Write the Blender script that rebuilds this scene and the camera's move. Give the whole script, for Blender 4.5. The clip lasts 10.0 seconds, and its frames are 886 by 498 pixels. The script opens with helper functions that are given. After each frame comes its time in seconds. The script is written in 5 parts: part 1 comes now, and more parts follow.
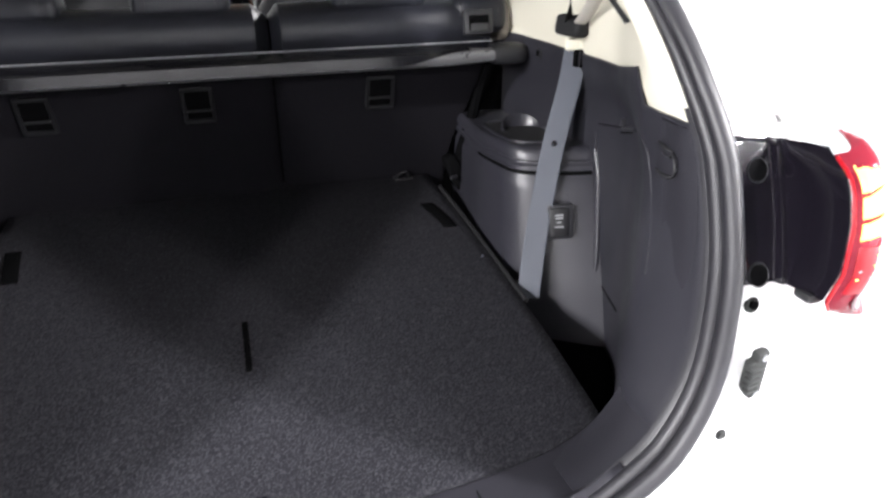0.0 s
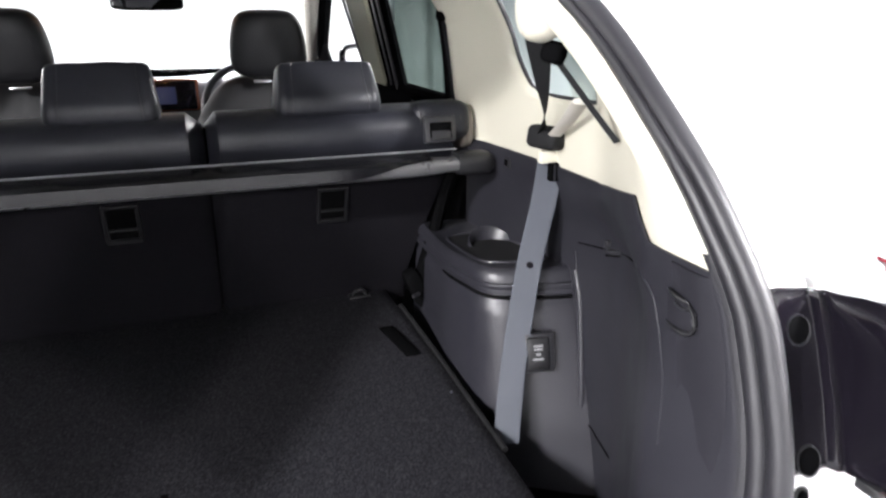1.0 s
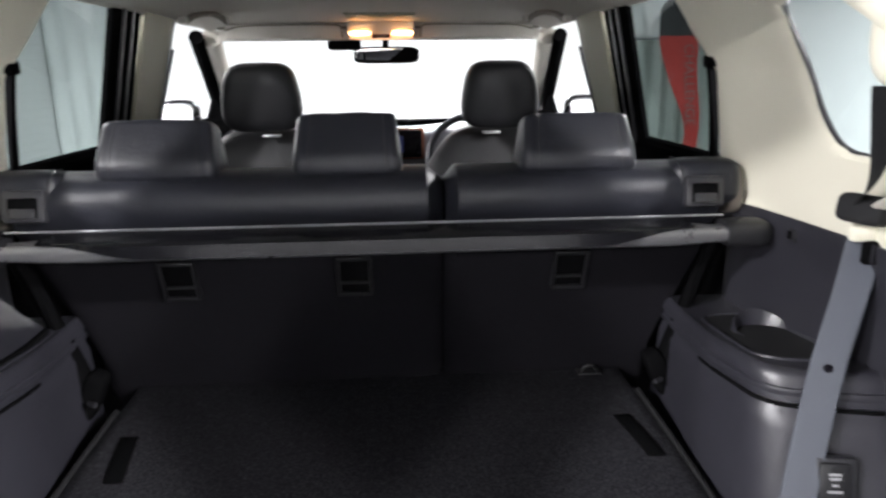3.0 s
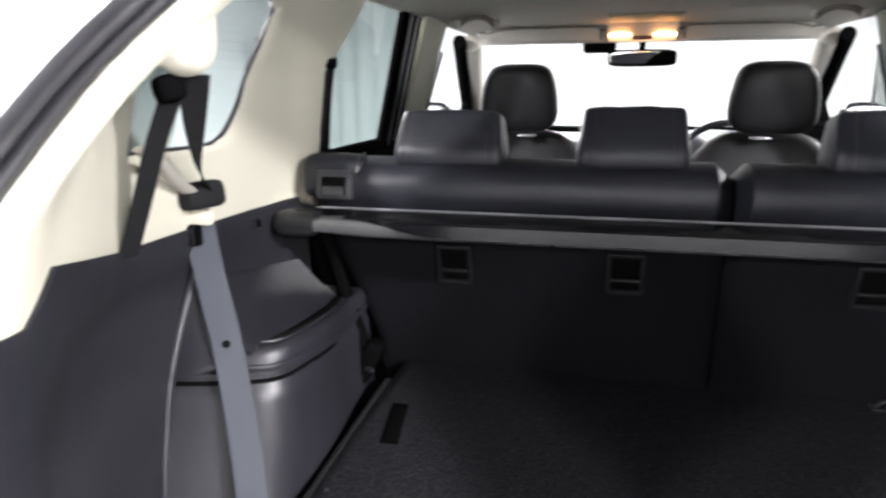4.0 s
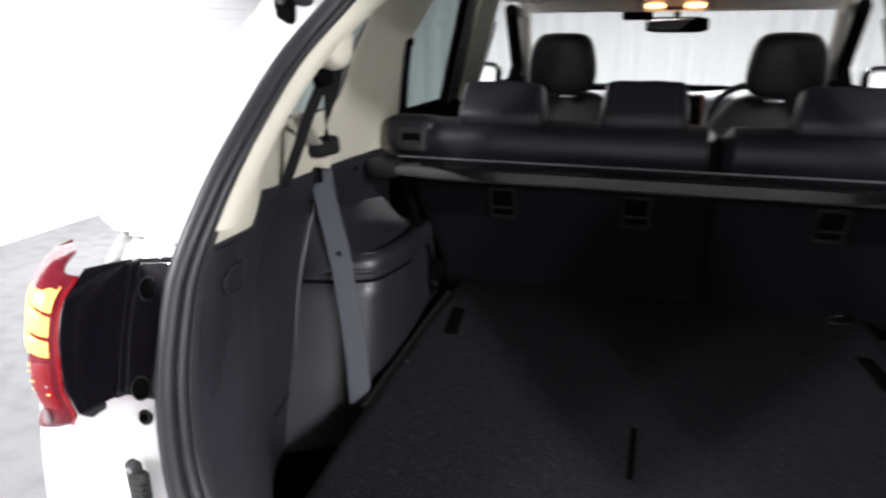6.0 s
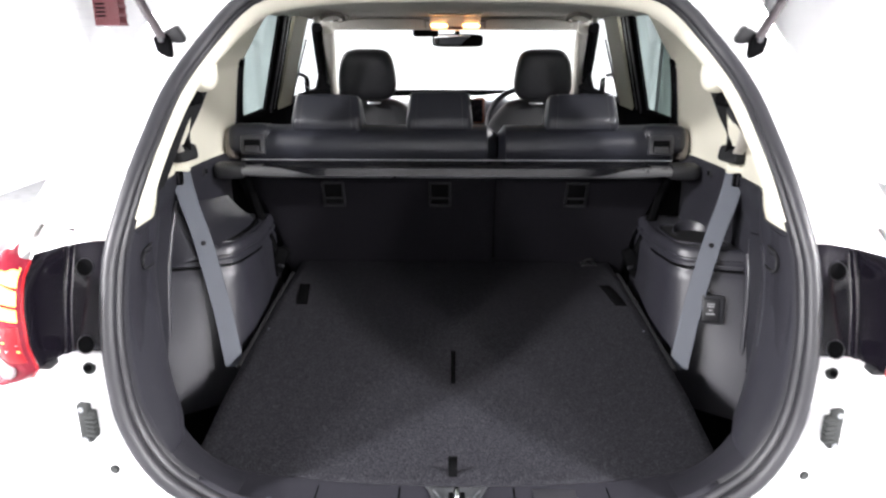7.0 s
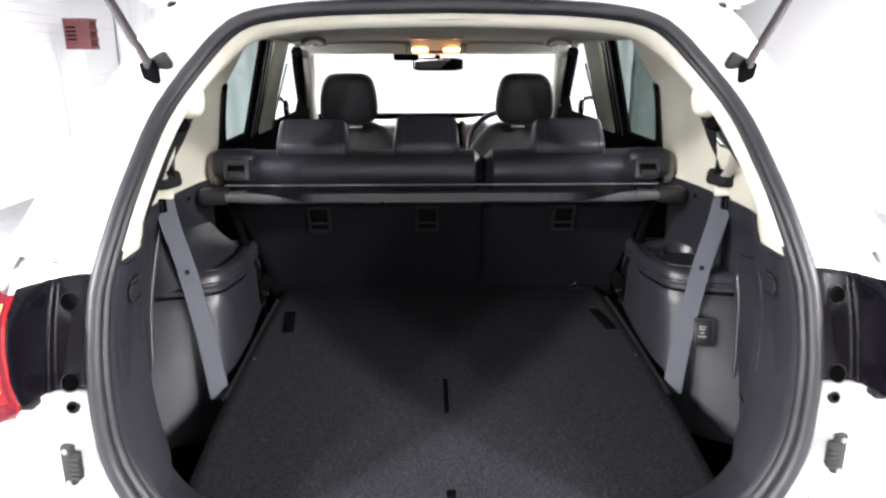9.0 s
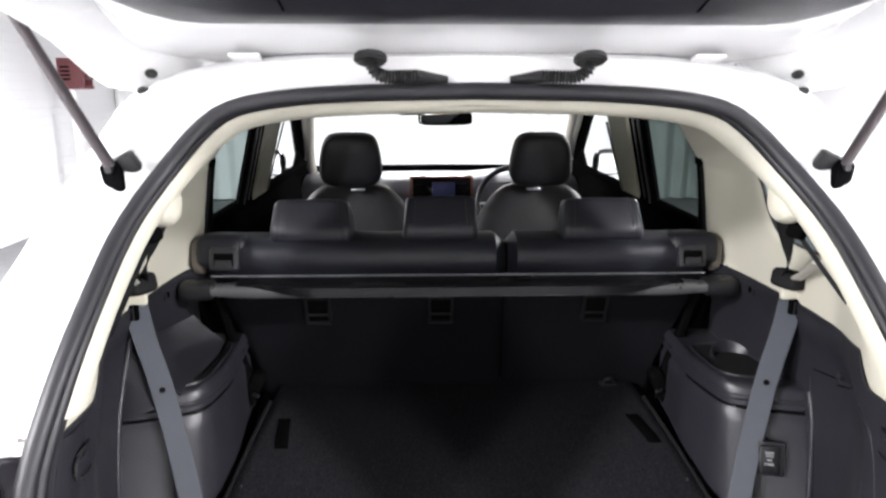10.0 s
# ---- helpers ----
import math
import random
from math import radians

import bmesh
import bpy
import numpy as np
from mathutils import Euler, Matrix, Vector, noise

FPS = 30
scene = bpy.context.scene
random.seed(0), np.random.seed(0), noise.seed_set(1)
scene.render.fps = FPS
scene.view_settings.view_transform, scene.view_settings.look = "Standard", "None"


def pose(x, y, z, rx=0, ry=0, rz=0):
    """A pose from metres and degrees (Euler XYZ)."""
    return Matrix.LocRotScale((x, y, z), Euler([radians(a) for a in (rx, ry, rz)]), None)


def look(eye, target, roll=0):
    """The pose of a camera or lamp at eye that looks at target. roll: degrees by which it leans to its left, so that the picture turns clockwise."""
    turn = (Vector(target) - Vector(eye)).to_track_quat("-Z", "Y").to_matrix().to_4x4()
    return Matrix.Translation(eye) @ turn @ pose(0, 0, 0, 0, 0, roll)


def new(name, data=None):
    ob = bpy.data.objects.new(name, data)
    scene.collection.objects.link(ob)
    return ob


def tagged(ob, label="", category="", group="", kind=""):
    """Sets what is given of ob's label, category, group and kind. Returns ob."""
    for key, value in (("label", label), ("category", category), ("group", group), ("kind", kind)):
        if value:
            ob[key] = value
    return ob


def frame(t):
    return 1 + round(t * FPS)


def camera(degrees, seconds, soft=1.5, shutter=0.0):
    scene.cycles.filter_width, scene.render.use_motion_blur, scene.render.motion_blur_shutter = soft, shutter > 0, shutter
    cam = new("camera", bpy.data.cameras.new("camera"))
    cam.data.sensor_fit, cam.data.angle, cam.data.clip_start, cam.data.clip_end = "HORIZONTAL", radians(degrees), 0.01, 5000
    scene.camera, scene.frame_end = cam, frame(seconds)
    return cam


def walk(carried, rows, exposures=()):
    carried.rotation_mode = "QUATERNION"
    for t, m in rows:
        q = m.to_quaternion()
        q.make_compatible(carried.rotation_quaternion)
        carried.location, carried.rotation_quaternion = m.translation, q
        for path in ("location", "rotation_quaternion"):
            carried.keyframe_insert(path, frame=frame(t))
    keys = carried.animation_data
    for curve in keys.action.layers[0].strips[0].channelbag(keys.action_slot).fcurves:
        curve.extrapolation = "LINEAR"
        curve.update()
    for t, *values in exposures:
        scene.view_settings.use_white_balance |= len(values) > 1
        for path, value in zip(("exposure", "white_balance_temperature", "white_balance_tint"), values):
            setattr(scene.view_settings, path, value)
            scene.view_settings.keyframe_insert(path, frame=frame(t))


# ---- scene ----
cam = camera(67.00, 10.0, soft=2.4, shutter=0.35)
# seconds, eye, way of view, roll
PATH = [
    (0.0, (0.0298, -0.5959, 1.4232), (0.2682, 0.8575, -0.4391), -0.10),
    (0.5, (0.0301, -0.5343, 1.4314), (0.3300, 0.8675, -0.3723), 0.44),
    (1.0, (0.0831, -0.4085, 1.4397), (0.3417, 0.8809, -0.3274), 0.20),
    (1.5, (0.1201, -0.3298, 1.4371), (0.3352, 0.8936, -0.2986), -0.03),
    (2.0, (0.1178, -0.2841, 1.4325), (0.2946, 0.9145, -0.2775), 0.14),
    (2.2, (0.1164, -0.2710, 1.4472), (0.2509, 0.9262, -0.2814), -0.67),
    (3.3, (-0.0065, -0.2437, 1.4284), (-0.0093, 0.9681, -0.2503), 0.00),
    (3.5, (-0.0300, -0.2472, 1.4282), (-0.0669, 0.9665, -0.2479), 0.13),
    (4.0, (-0.0880, -0.2605, 1.4010), (-0.2330, 0.9425, -0.2395), -0.35),
    (4.5, (-0.1271, -0.2732, 1.3820), (-0.3955, 0.8848, -0.2464), -0.02),
    (5.0, (-0.1079, -0.3168, 1.3711), (-0.4730, 0.8419, -0.2598), -0.04),
    (5.5, (-0.0592, -0.4411, 1.4106), (-0.4614, 0.8372, -0.2936), 0.08),
    (6.0, (-0.0104, -0.6269, 1.4674), (-0.2928, 0.9048, -0.3092), -0.21),
    (6.2, (0.0130, -0.7108, 1.4901), (-0.2035, 0.9283, -0.3110), -0.33),
    (7.3, (-0.0170, -1.0611, 1.5210), (0.0030, 0.9529, -0.3032), 0.08),
    (7.5, (-0.0132, -1.0729, 1.5206), (0.0048, 0.9541, -0.2993), 0.02),
    (8.0, (-0.0171, -1.0919, 1.5249), (0.0163, 0.9556, -0.2942), -0.05),
    (8.5, (-0.0259, -1.0781, 1.5277), (0.0192, 0.9580, -0.2860), -0.09),
    (9.0, (-0.0500, -0.9833, 1.5258), (0.0250, 0.9608, -0.2760), -0.01),
    (9.5, (-0.0914, -0.8170, 1.5728), (0.0265, 0.9622, -0.2712), 0.07),
    (10.0, (-0.0920, -0.7105, 1.6277), (0.0297, 0.9717, -0.2342), 0.04),
]
EXPOSURES = [(0.0, -0.05), (0.5, 0.42), (1.0, 0.05), (1.5, -0.4), (2.0, -0.66), (2.6, -0.4), (3.5, 0.08), (4.5, -0.03), (5.0, -0.52), (5.5, -1.0), (6.0, -1.14), (6.4, -0.82), (7.4, 0.24), (8.5, -0.02), (9.0, -0.18), (9.5, -0.30), (10.0, -0.55)]
walk(cam, [(t, look(eye, Vector(eye) + Vector(way), roll)) for t, eye, way, roll in PATH], EXPOSURES)

# ---------------------------------------------------------------- light
world = bpy.data.worlds.new("world")
scene.world = world
world.use_nodes = True
world.node_tree.nodes["Background"].inputs[0].default_value = (0.9, 0.95, 1.0, 1)
world.node_tree.nodes["Background"].inputs[1].default_value = 0.25


def ceiling_lamp(x, y, z, sx, sy, watts):
    d = bpy.data.lights.new("unseen_lamp", "AREA")
    d.shape, d.size, d.size_y, d.energy, d.color = "RECTANGLE", sx, sy, watts, (1.0, 0.985, 1.010)
    ob = new("unseen_lamp", d)
    ob.location = (x, y, z - 0.03)
    return ob


ceiling_lamp(2.45, -1.2, 2.62, 0.22, 0.22, 490)
ceiling_lamp(-2.45, -1.2, 2.62, 0.22, 0.22, 490)
# side pair added out of view to brighten the floor and cabin
ceiling_lamp(2.9, 3.3, 2.62, 0.3, 1.2, 560)
ceiling_lamp(-2.9, 3.3, 2.62, 0.3, 1.2, 560)
ceiling_lamp(2.95, -3.0, 2.40, 0.3, 0.3, 590)
ceiling_lamp(-2.95, -3.0, 2.40, 0.3, 0.3, 590)
# weak rear lamp added out of view as general fill
ceiling_lamp(0.0, -4.6, 2.62, 1.2, 0.3, 70)
ceiling_lamp(0.0, 5.6, 2.62, 1.2, 0.3, 310)

# ---------------------------------------------------------------- materials


def mat_base(name):
    m = bpy.data.materials.new(name)
    m.use_nodes = True
    nt = m.node_tree
    return m, nt, nt.nodes["Principled BSDF"]


def surface(name, col, rough=0.5, metal=0.0, grain=0.0, grain_scale=400.0, tint=0.15, tint_scale=9.0, spec=0.5, coat=0.0, var=0.1, fleck=None, fleck_scale=600.0, wrinkle=0.0):
    """A material with colour drift at a large scale, roughness drift, and fine relief."""
    m, nt, b = mat_base(name)
    N, L = nt.nodes, nt.links
    tc = N.new("ShaderNodeTexCoord")
    n1 = N.new("ShaderNodeTexNoise")
    n1.inputs["Scale"].default_value, n1.inputs["Detail"].default_value = tint_scale, 6
    L.new(tc.outputs["Object"], n1.inputs["Vector"])
    ramp = N.new("ShaderNodeMix")
    ramp.data_type = "RGBA"
    lo = [c * (1 - tint) for c in col]
    hi = [min(1.0, c * (1 + tint)) for c in col]
    ramp.inputs["A"].default_value, ramp.inputs["B"].default_value = (*lo, 1), (*hi, 1)
    L.new(n1.outputs["Fac"], ramp.inputs["Factor"])
    out = ramp.outputs["Result"]
    n2 = N.new("ShaderNodeTexNoise")
    n2.inputs["Scale"].default_value, n2.inputs["Detail"].default_value = grain_scale, 3
    L.new(tc.outputs["Object"], n2.inputs["Vector"])
    if fleck:
        n3 = N.new("ShaderNodeTexNoise")
        n3.inputs["Scale"].default_value, n3.inputs["Detail"].default_value = fleck_scale, 2
        L.new(tc.outputs["Object"], n3.inputs["Vector"])
        cr = N.new("ShaderNodeValToRGB")
        cr.color_ramp.elements[0].position, cr.color_ramp.elements[1].position = 0.45, 0.72
        L.new(n3.outputs["Fac"], cr.inputs["Fac"])
        mx = N.new("ShaderNodeMix")
        mx.data_type = "RGBA"
        L.new(cr.outputs["Color"], mx.inputs["Factor"])
        L.new(out, mx.inputs["A"])
        mx.inputs["B"].default_value = (*fleck, 1)
        out = mx.outputs["Result"]
    L.new(out, b.inputs["Base Color"])
    mr = N.new("ShaderNodeMapRange")
    mr.inputs["To Min"].default_value, mr.inputs["To Max"].default_value = max(0.02, rough - var), min(1.0, rough + var)
    L.new(n1.outputs["Fac"], mr.inputs["Value"])
    L.new(mr.outputs["Result"], b.inputs["Roughness"])
    b.inputs["Metallic"].default_value = metal
    b.inputs["Specular IOR Level"].default_value = spec
    b.inputs["Coat Weight"].default_value = coat
    b.inputs["Coat Roughness"].default_value = 0.05
    if grain:
        bp = N.new("ShaderNodeBump")
        bp.inputs["Strength"].default_value, bp.inputs["Distance"].default_value = grain, 0.001
        L.new(n2.outputs["Fac"], bp.inputs["Height"])
        if wrinkle:
            n4 = N.new("ShaderNodeTexNoise")
            n4.inputs["Scale"].default_value, n4.inputs["Detail"].default_value, n4.inputs["Distortion"].default_value = 22, 4, 0.6
            L.new(tc.outputs["Object"], n4.inputs["Vector"])
            b2 = N.new("ShaderNodeBump")
            b2.inputs["Strength"].default_value, b2.inputs["Distance"].default_value = wrinkle, 0.006
            L.new(n4.outputs["Fac"], b2.inputs["Height"])
            L.new(b2.outputs["Normal"], bp.inputs["Normal"])
        L.new(bp.outputs["Normal"], b.inputs["Normal"])
    return m


def glow(name, col, strength):
    m, nt, b = mat_base(name)
    b.inputs["Base Color"].default_value = (col[0] * 0.15, col[1] * 0.15, col[2] * 0.15, 1)
    b.inputs["Emission Color"].default_value = (*col, 1)
    b.inputs["Emission Strength"].default_value = strength
    b.inputs["Roughness"].default_value = 0.3
    return m


def pane(name, col, gloss=0.06, rough=0.02):
    m, nt, b = mat_base(name)
    N, L = nt.nodes, nt.links
    N.remove(b)
    tr, gl, mx = N.new("ShaderNodeBsdfTransparent"), N.new("ShaderNodeBsdfGlossy"), N.new("ShaderNodeMixShader")
    tr.inputs["Color"].default_value = (*col, 1)
    gl.inputs["Roughness"].default_value = rough
    mx.inputs["Fac"].default_value = gloss
    L.new(tr.outputs["BSDF"], mx.inputs[1])
    L.new(gl.outputs["BSDF"], mx.inputs[2])
    L.new(mx.outputs["Shader"], N["Material Output"].inputs["Surface"])
    return m


M_TRIM = surface("black_grained_plastic", (0.0205, 0.0202, 0.0258), 0.37, grain=0.30, grain_scale=700, spec=0.6)
M_LINING = surface("grained_lining_plastic", (0.0172, 0.0170, 0.0218), 0.50, grain=0.35, grain_scale=700, spec=0.35)
M_LIP = surface("matt_grained_plastic", (0.0150, 0.0147, 0.0188), 0.58, grain=0.2, grain_scale=900, spec=0.22)
M_TRIM2 = surface("dark_satin_plastic", (0.021, 0.021, 0.024), 0.33, grain=0.12, grain_scale=900)
M_SEAL = surface("dark_rubber", (0.0135, 0.0132, 0.0162), 0.48, grain=0.15, grain_scale=500)
M_CARPET = surface("charcoal_carpet", (0.0110, 0.0106, 0.0133), 0.95, grain=1.0, grain_scale=700, fleck=(0.038, 0.038, 0.042), fleck_scale=300, spec=0.06)
M_BACKCLOTH = surface("black_felt", (0.0060, 0.0056, 0.0073), 0.95, grain=0.8, grain_scale=800, fleck=(0.012, 0.0115, 0.014), spec=0.06)
M_LEATHER = surface("black_leather", (0.0108, 0.0114, 0.0156), 0.40, grain=0.5, grain_scale=260, spec=0.34, wrinkle=0.28)
M_SEATBLACK = surface("black_seat_cloth", (0.0075, 0.0075, 0.009), 0.55, grain=0.4, grain_scale=400, spec=0.3, wrinkle=0.3)
M_WEB = surface("grey_webbing", (0.047, 0.053, 0.067), 0.5, grain=0.5, grain_scale=1200, spec=0.35)
M_WEBDARK = surface("dark_grey_webbing", (0.016, 0.017, 0.021), 0.7, grain=0.5, grain_scale=1200, spec=0.3)
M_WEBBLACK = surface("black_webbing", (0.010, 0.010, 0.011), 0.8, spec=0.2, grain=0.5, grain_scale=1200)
M_CREAM = surface("cream_plastic", (0.58, 0.56, 0.465), 0.55, grain=0.15, grain_scale=900, tint=0.03)
# beige darkened so that the centre pillar's shade is in its colour
M_DARKBEIGE = surface("darkened_beige_plastic", (0.27, 0.26, 0.195), 0.6, grain=0.15, grain_scale=900, tint=0.04)
M_LINER = surface("beige_headliner_cloth", (0.50, 0.475, 0.43), 0.95, grain=0.6, grain_scale=900, tint=0.05, spec=0.1)
M_WHITE = surface("white_car_paint", (0.85, 0.85, 0.85), 0.22, tint=0.01, coat=0.7, var=0.03)
M_BLACKGLOSS = surface("glossy_black_plastic", (0.005, 0.0042, 0.0065), 0.10, tint=0.2, var=0.04, spec=0.28)
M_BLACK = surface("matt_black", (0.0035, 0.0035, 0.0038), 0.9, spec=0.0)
M_CHROME = surface("bright_steel", (0.75, 0.76, 0.78), 0.22, metal=1.0, tint=0.05)
M_SILVER = surface("satin_silver_plastic", (0.38, 0.39, 0.41), 0.32, metal=0.7, tint=0.08)
M_LATCH = surface("dull_zinc_plate", (0.085, 0.088, 0.094), 0.42, metal=0.6, tint=0.15, tint_scale=40)
M_STRUT = surface("dark_strut_paint", (0.030, 0.022, 0.025), 0.45)
M_GREYRUB = surface("grey_rubber", (0.014, 0.0155, 0.015), 0.75, grain=0.4)
M_GLASS = pane("clear_glass", (0.93, 0.96, 0.95))
M_TINT = pane("lightly_tinted_glass", (0.44, 0.51, 0.50))
M_PRIVACY = pane("grey_green_door_glass", (0.30, 0.36, 0.35))
M_DARK = surface("black_moulded_plastic", (0.011, 0.011, 0.0125), 0.45, grain=0.1)
M_HANDLE = surface("brown_grey_plastic", (0.16, 0.14, 0.12), 0.5)
M_COVER = surface("glossy_black_board", (0.006, 0.006, 0.0075), 0.18, tint=0.08, spec=0.38)
M_HOUSING = surface("satin_grey_metal", (0.20, 0.20, 0.21), 0.30, metal=0.6, tint=0.08)
M_MIRROR = surface("mirror_glass", (0.9, 0.9, 0.9), 0.02, metal=1.0, tint=0.01, var=0.01)
M_AMBER = glow("lit_amber_bar", (1.0, 0.60, 0.17), 4.6)
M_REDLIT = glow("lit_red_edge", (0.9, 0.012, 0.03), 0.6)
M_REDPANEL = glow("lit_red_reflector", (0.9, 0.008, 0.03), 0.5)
M_DOME = glow("lit_warm_lamp", (1.0, 0.46, 0.16), 20.0)
# emission stands for the lamps' light caught on the console's lower lip
M_LAMPLIP = glow("lip_with_lamp_glow", (1.0, 0.52, 0.26), 1.6)
M_CLEARLENS = surface("clear_lamp_lens", (0.20, 0.15, 0.16), 0.3, coat=0.0, tint=0.3, tint_scale=60)
M_CURTAIN = surface("white_curtain_cloth", (0.86, 0.87, 0.87), 0.9, grain=0.3, grain_scale=200, tint=0.02)
M_SHEET = surface("grey_plastic_sheet", (0.26, 0.29, 0.275), 0.45, grain=0.2, grain_scale=60, tint=0.15, tint_scale=3)
M_WALL = surface("white_wall_paint", (0.85, 0.85, 0.85), 0.85, grain=0.2, grain_scale=60, tint=0.02)
M_SIDING = surface("white_grooved_boards", (0.84, 0.84, 0.845), 0.7, grain=0.2, grain_scale=40, tint=0.04, tint_scale=3)
M_DIM = surface("grey_unpainted_board", (0.32, 0.32, 0.325), 0.9, grain=0.2, grain_scale=60, tint=0.1)
M_CONCRETE = surface("grey_painted_concrete", (0.165, 0.167, 0.172), 0.6, grain=0.2, grain_scale=50, fleck=(0.12, 0.12, 0.125), fleck_scale=9, tint=0.3, tint_scale=2.2)
M_CRATE = surface("maroon_plastic", (0.13, 0.035, 0.04), 0.5)
M_BANNERRED = surface("red_banner_cloth", (0.28, 0.024, 0.02), 0.8)
M_BANNERBLACK = surface("black_banner_cloth", (0.02, 0.02, 0.022), 0.8)
M_PRINT = surface("worn_white_print", (0.26, 0.26, 0.27), 0.6)
M_FADED = surface("faded_pink_print", (0.17, 0.09, 0.09), 0.8)
M_WOOD = surface("brown_wood_trim", (0.09, 0.03, 0.015), 0.2, coat=0.6, tint=0.3, tint_scale=30)
M_RUBBER = surface("corrugated_black_rubber", (0.018, 0.018, 0.019), 0.42)
M_SCREEN = glow("lit_screen", (0.04, 0.05, 0.16), 0.22)


def lens_red():
    m, nt, b = mat_base("red_lamp_lens")
    b.inputs["Base Color"].default_value = (0.17, 0.013, 0.024, 1)
    b.inputs["Roughness"].default_value = 0.16
    b.inputs["Specular IOR Level"].default_value = 0.18
    b.inputs["Coat Weight"].default_value = 0.0
    N, L = nt.nodes, nt.links
    tc, v = N.new("ShaderNodeTexCoord"), N.new("ShaderNodeTexVoronoi")
    v.inputs["Scale"].default_value = 120
    L.new(tc.outputs["Object"], v.inputs["Vector"])
    bp = N.new("ShaderNodeBump")
    bp.inputs["Strength"].default_value, bp.inputs["Distance"].default_value = 0.35, 0.002
    L.new(v.outputs["Distance"], bp.inputs["Height"])
    L.new(bp.outputs["Normal"], b.inputs["Normal"])
    return m


M_RED = lens_red()

# ---------------------------------------------------------------- mesh helpers


def thing(name, label, category, at=(0, 0, 0), group="", kind=""):
    ob = new(name)
    ob.location = at
    ob.empty_display_size = 0.05
    bpy.context.view_layer.update()
    return tagged(ob, label, category, group, kind)


def origin_of(ob):
    p = Vector((0, 0, 0))
    while ob is not None:
        p = p + ob.location
        ob = ob.parent
    return p


def part(name, bm, material, parent=None, label="", smooth=True, solid=0.0, bevel=0.0, angle=40):
    """Links a bmesh, in world coordinates, as one mesh object."""
    me = bpy.data.meshes.new(name)
    bmesh.ops.recalc_face_normals(bm, faces=bm.faces)
    base = origin_of(parent) if parent else Vector((0, 0, 0))
    bmesh.ops.translate(bm, verts=bm.verts, vec=-base)
    bm.to_mesh(me)
    bm.free()
    me.materials.append(material)
    if smooth:
        me.shade_smooth()
        me.set_sharp_from_angle(angle=radians(angle))
    ob = new(name, me)
    if parent:
        ob.parent = parent
    if solid:
        md = ob.modifiers.new("solid", "SOLIDIFY")
        md.thickness, md.offset = solid, 0.0
        if smooth:
            md = ob.modifiers.new("weighted", "WEIGHTED_NORMAL")
            md.weight, md.keep_sharp = 60, True
    if bevel:
        md = ob.modifiers.new("bevel", "BEVEL")
        md.width, md.segments, md.limit_method, md.angle_limit = bevel, 2, "ANGLE", radians(50)
    if label:
        tagged(ob, label)
    return ob


def sheet(rows, close_u=False, close_v=False, caps=False, bm=None):
    """Quads over rows of points; close_v joins the last point of each row to its first, close_u the last row to the first."""
    bm = bm or bmesh.new()
    vs = [[bm.verts.new(p) for p in r] for r in rows]
    nu, nv = len(vs), len(vs[0])
    for i in range(nu if close_u else nu - 1):
        for j in range(nv if close_v else nv - 1):
            a, b, c, d = vs[i][j], vs[(i + 1) % nu][j], vs[(i + 1) % nu][(j + 1) % nv], vs[i][(j + 1) % nv]
            bm.faces.new((a, b, c, d))
    if caps and close_v:
        bm.faces.new(vs[0][::-1])
        bm.faces.new(vs[-1])
    return bm


def tube(path, r, n=10, caps=True, bm=None, flat=1.0, up=(0, 0, 1)):
    """A tube along a path; r is a radius or a list; flat squeezes it along 'up'."""
    path = [Vector(p) for p in path]
    rows = []
    for i, p in enumerate(path):
        d = (path[min(i + 1, len(path) - 1)] - path[max(i - 1, 0)]).normalized()
        u = Vector(up) - d * d.dot(Vector(up))
        if u.length < 1e-3:
            u = Vector((0, 1, 0)) - d * d.y
        u.normalize()
        w = d.cross(u)
        rad = r[i] if isinstance(r, (list, tuple)) else r
        rows.append([p + w * rad * math.cos(2 * math.pi * k / n) + u * rad * flat * math.sin(2 * math.pi * k / n) for k in range(n)])
    return sheet(rows, close_v=True, caps=caps, bm=bm)


def box(c, s, bev=0.0, m=None, seg=2, bm=None):
    """A box of size s about c, with rounded edges, turned by the matrix m."""
    b = bmesh.new()
    bmesh.ops.create_cube(b, size=1)
    bmesh.ops.scale(b, vec=s, verts=b.verts)
    if bev:
        bmesh.ops.bevel(b, geom=b.edges, offset=bev, segments=seg, profile=0.5, affect="EDGES")
    if m is not None:
        bmesh.ops.transform(b, matrix=m.to_3x3().to_4x4(), verts=b.verts)
    bmesh.ops.translate(b, vec=c, verts=b.verts)
    if bm is None:
        return b
    me = bpy.data.meshes.new("tmp")
    b.to_mesh(me)
    b.free()
    bm.from_mesh(me)
    bpy.data.meshes.remove(me)
    return bm


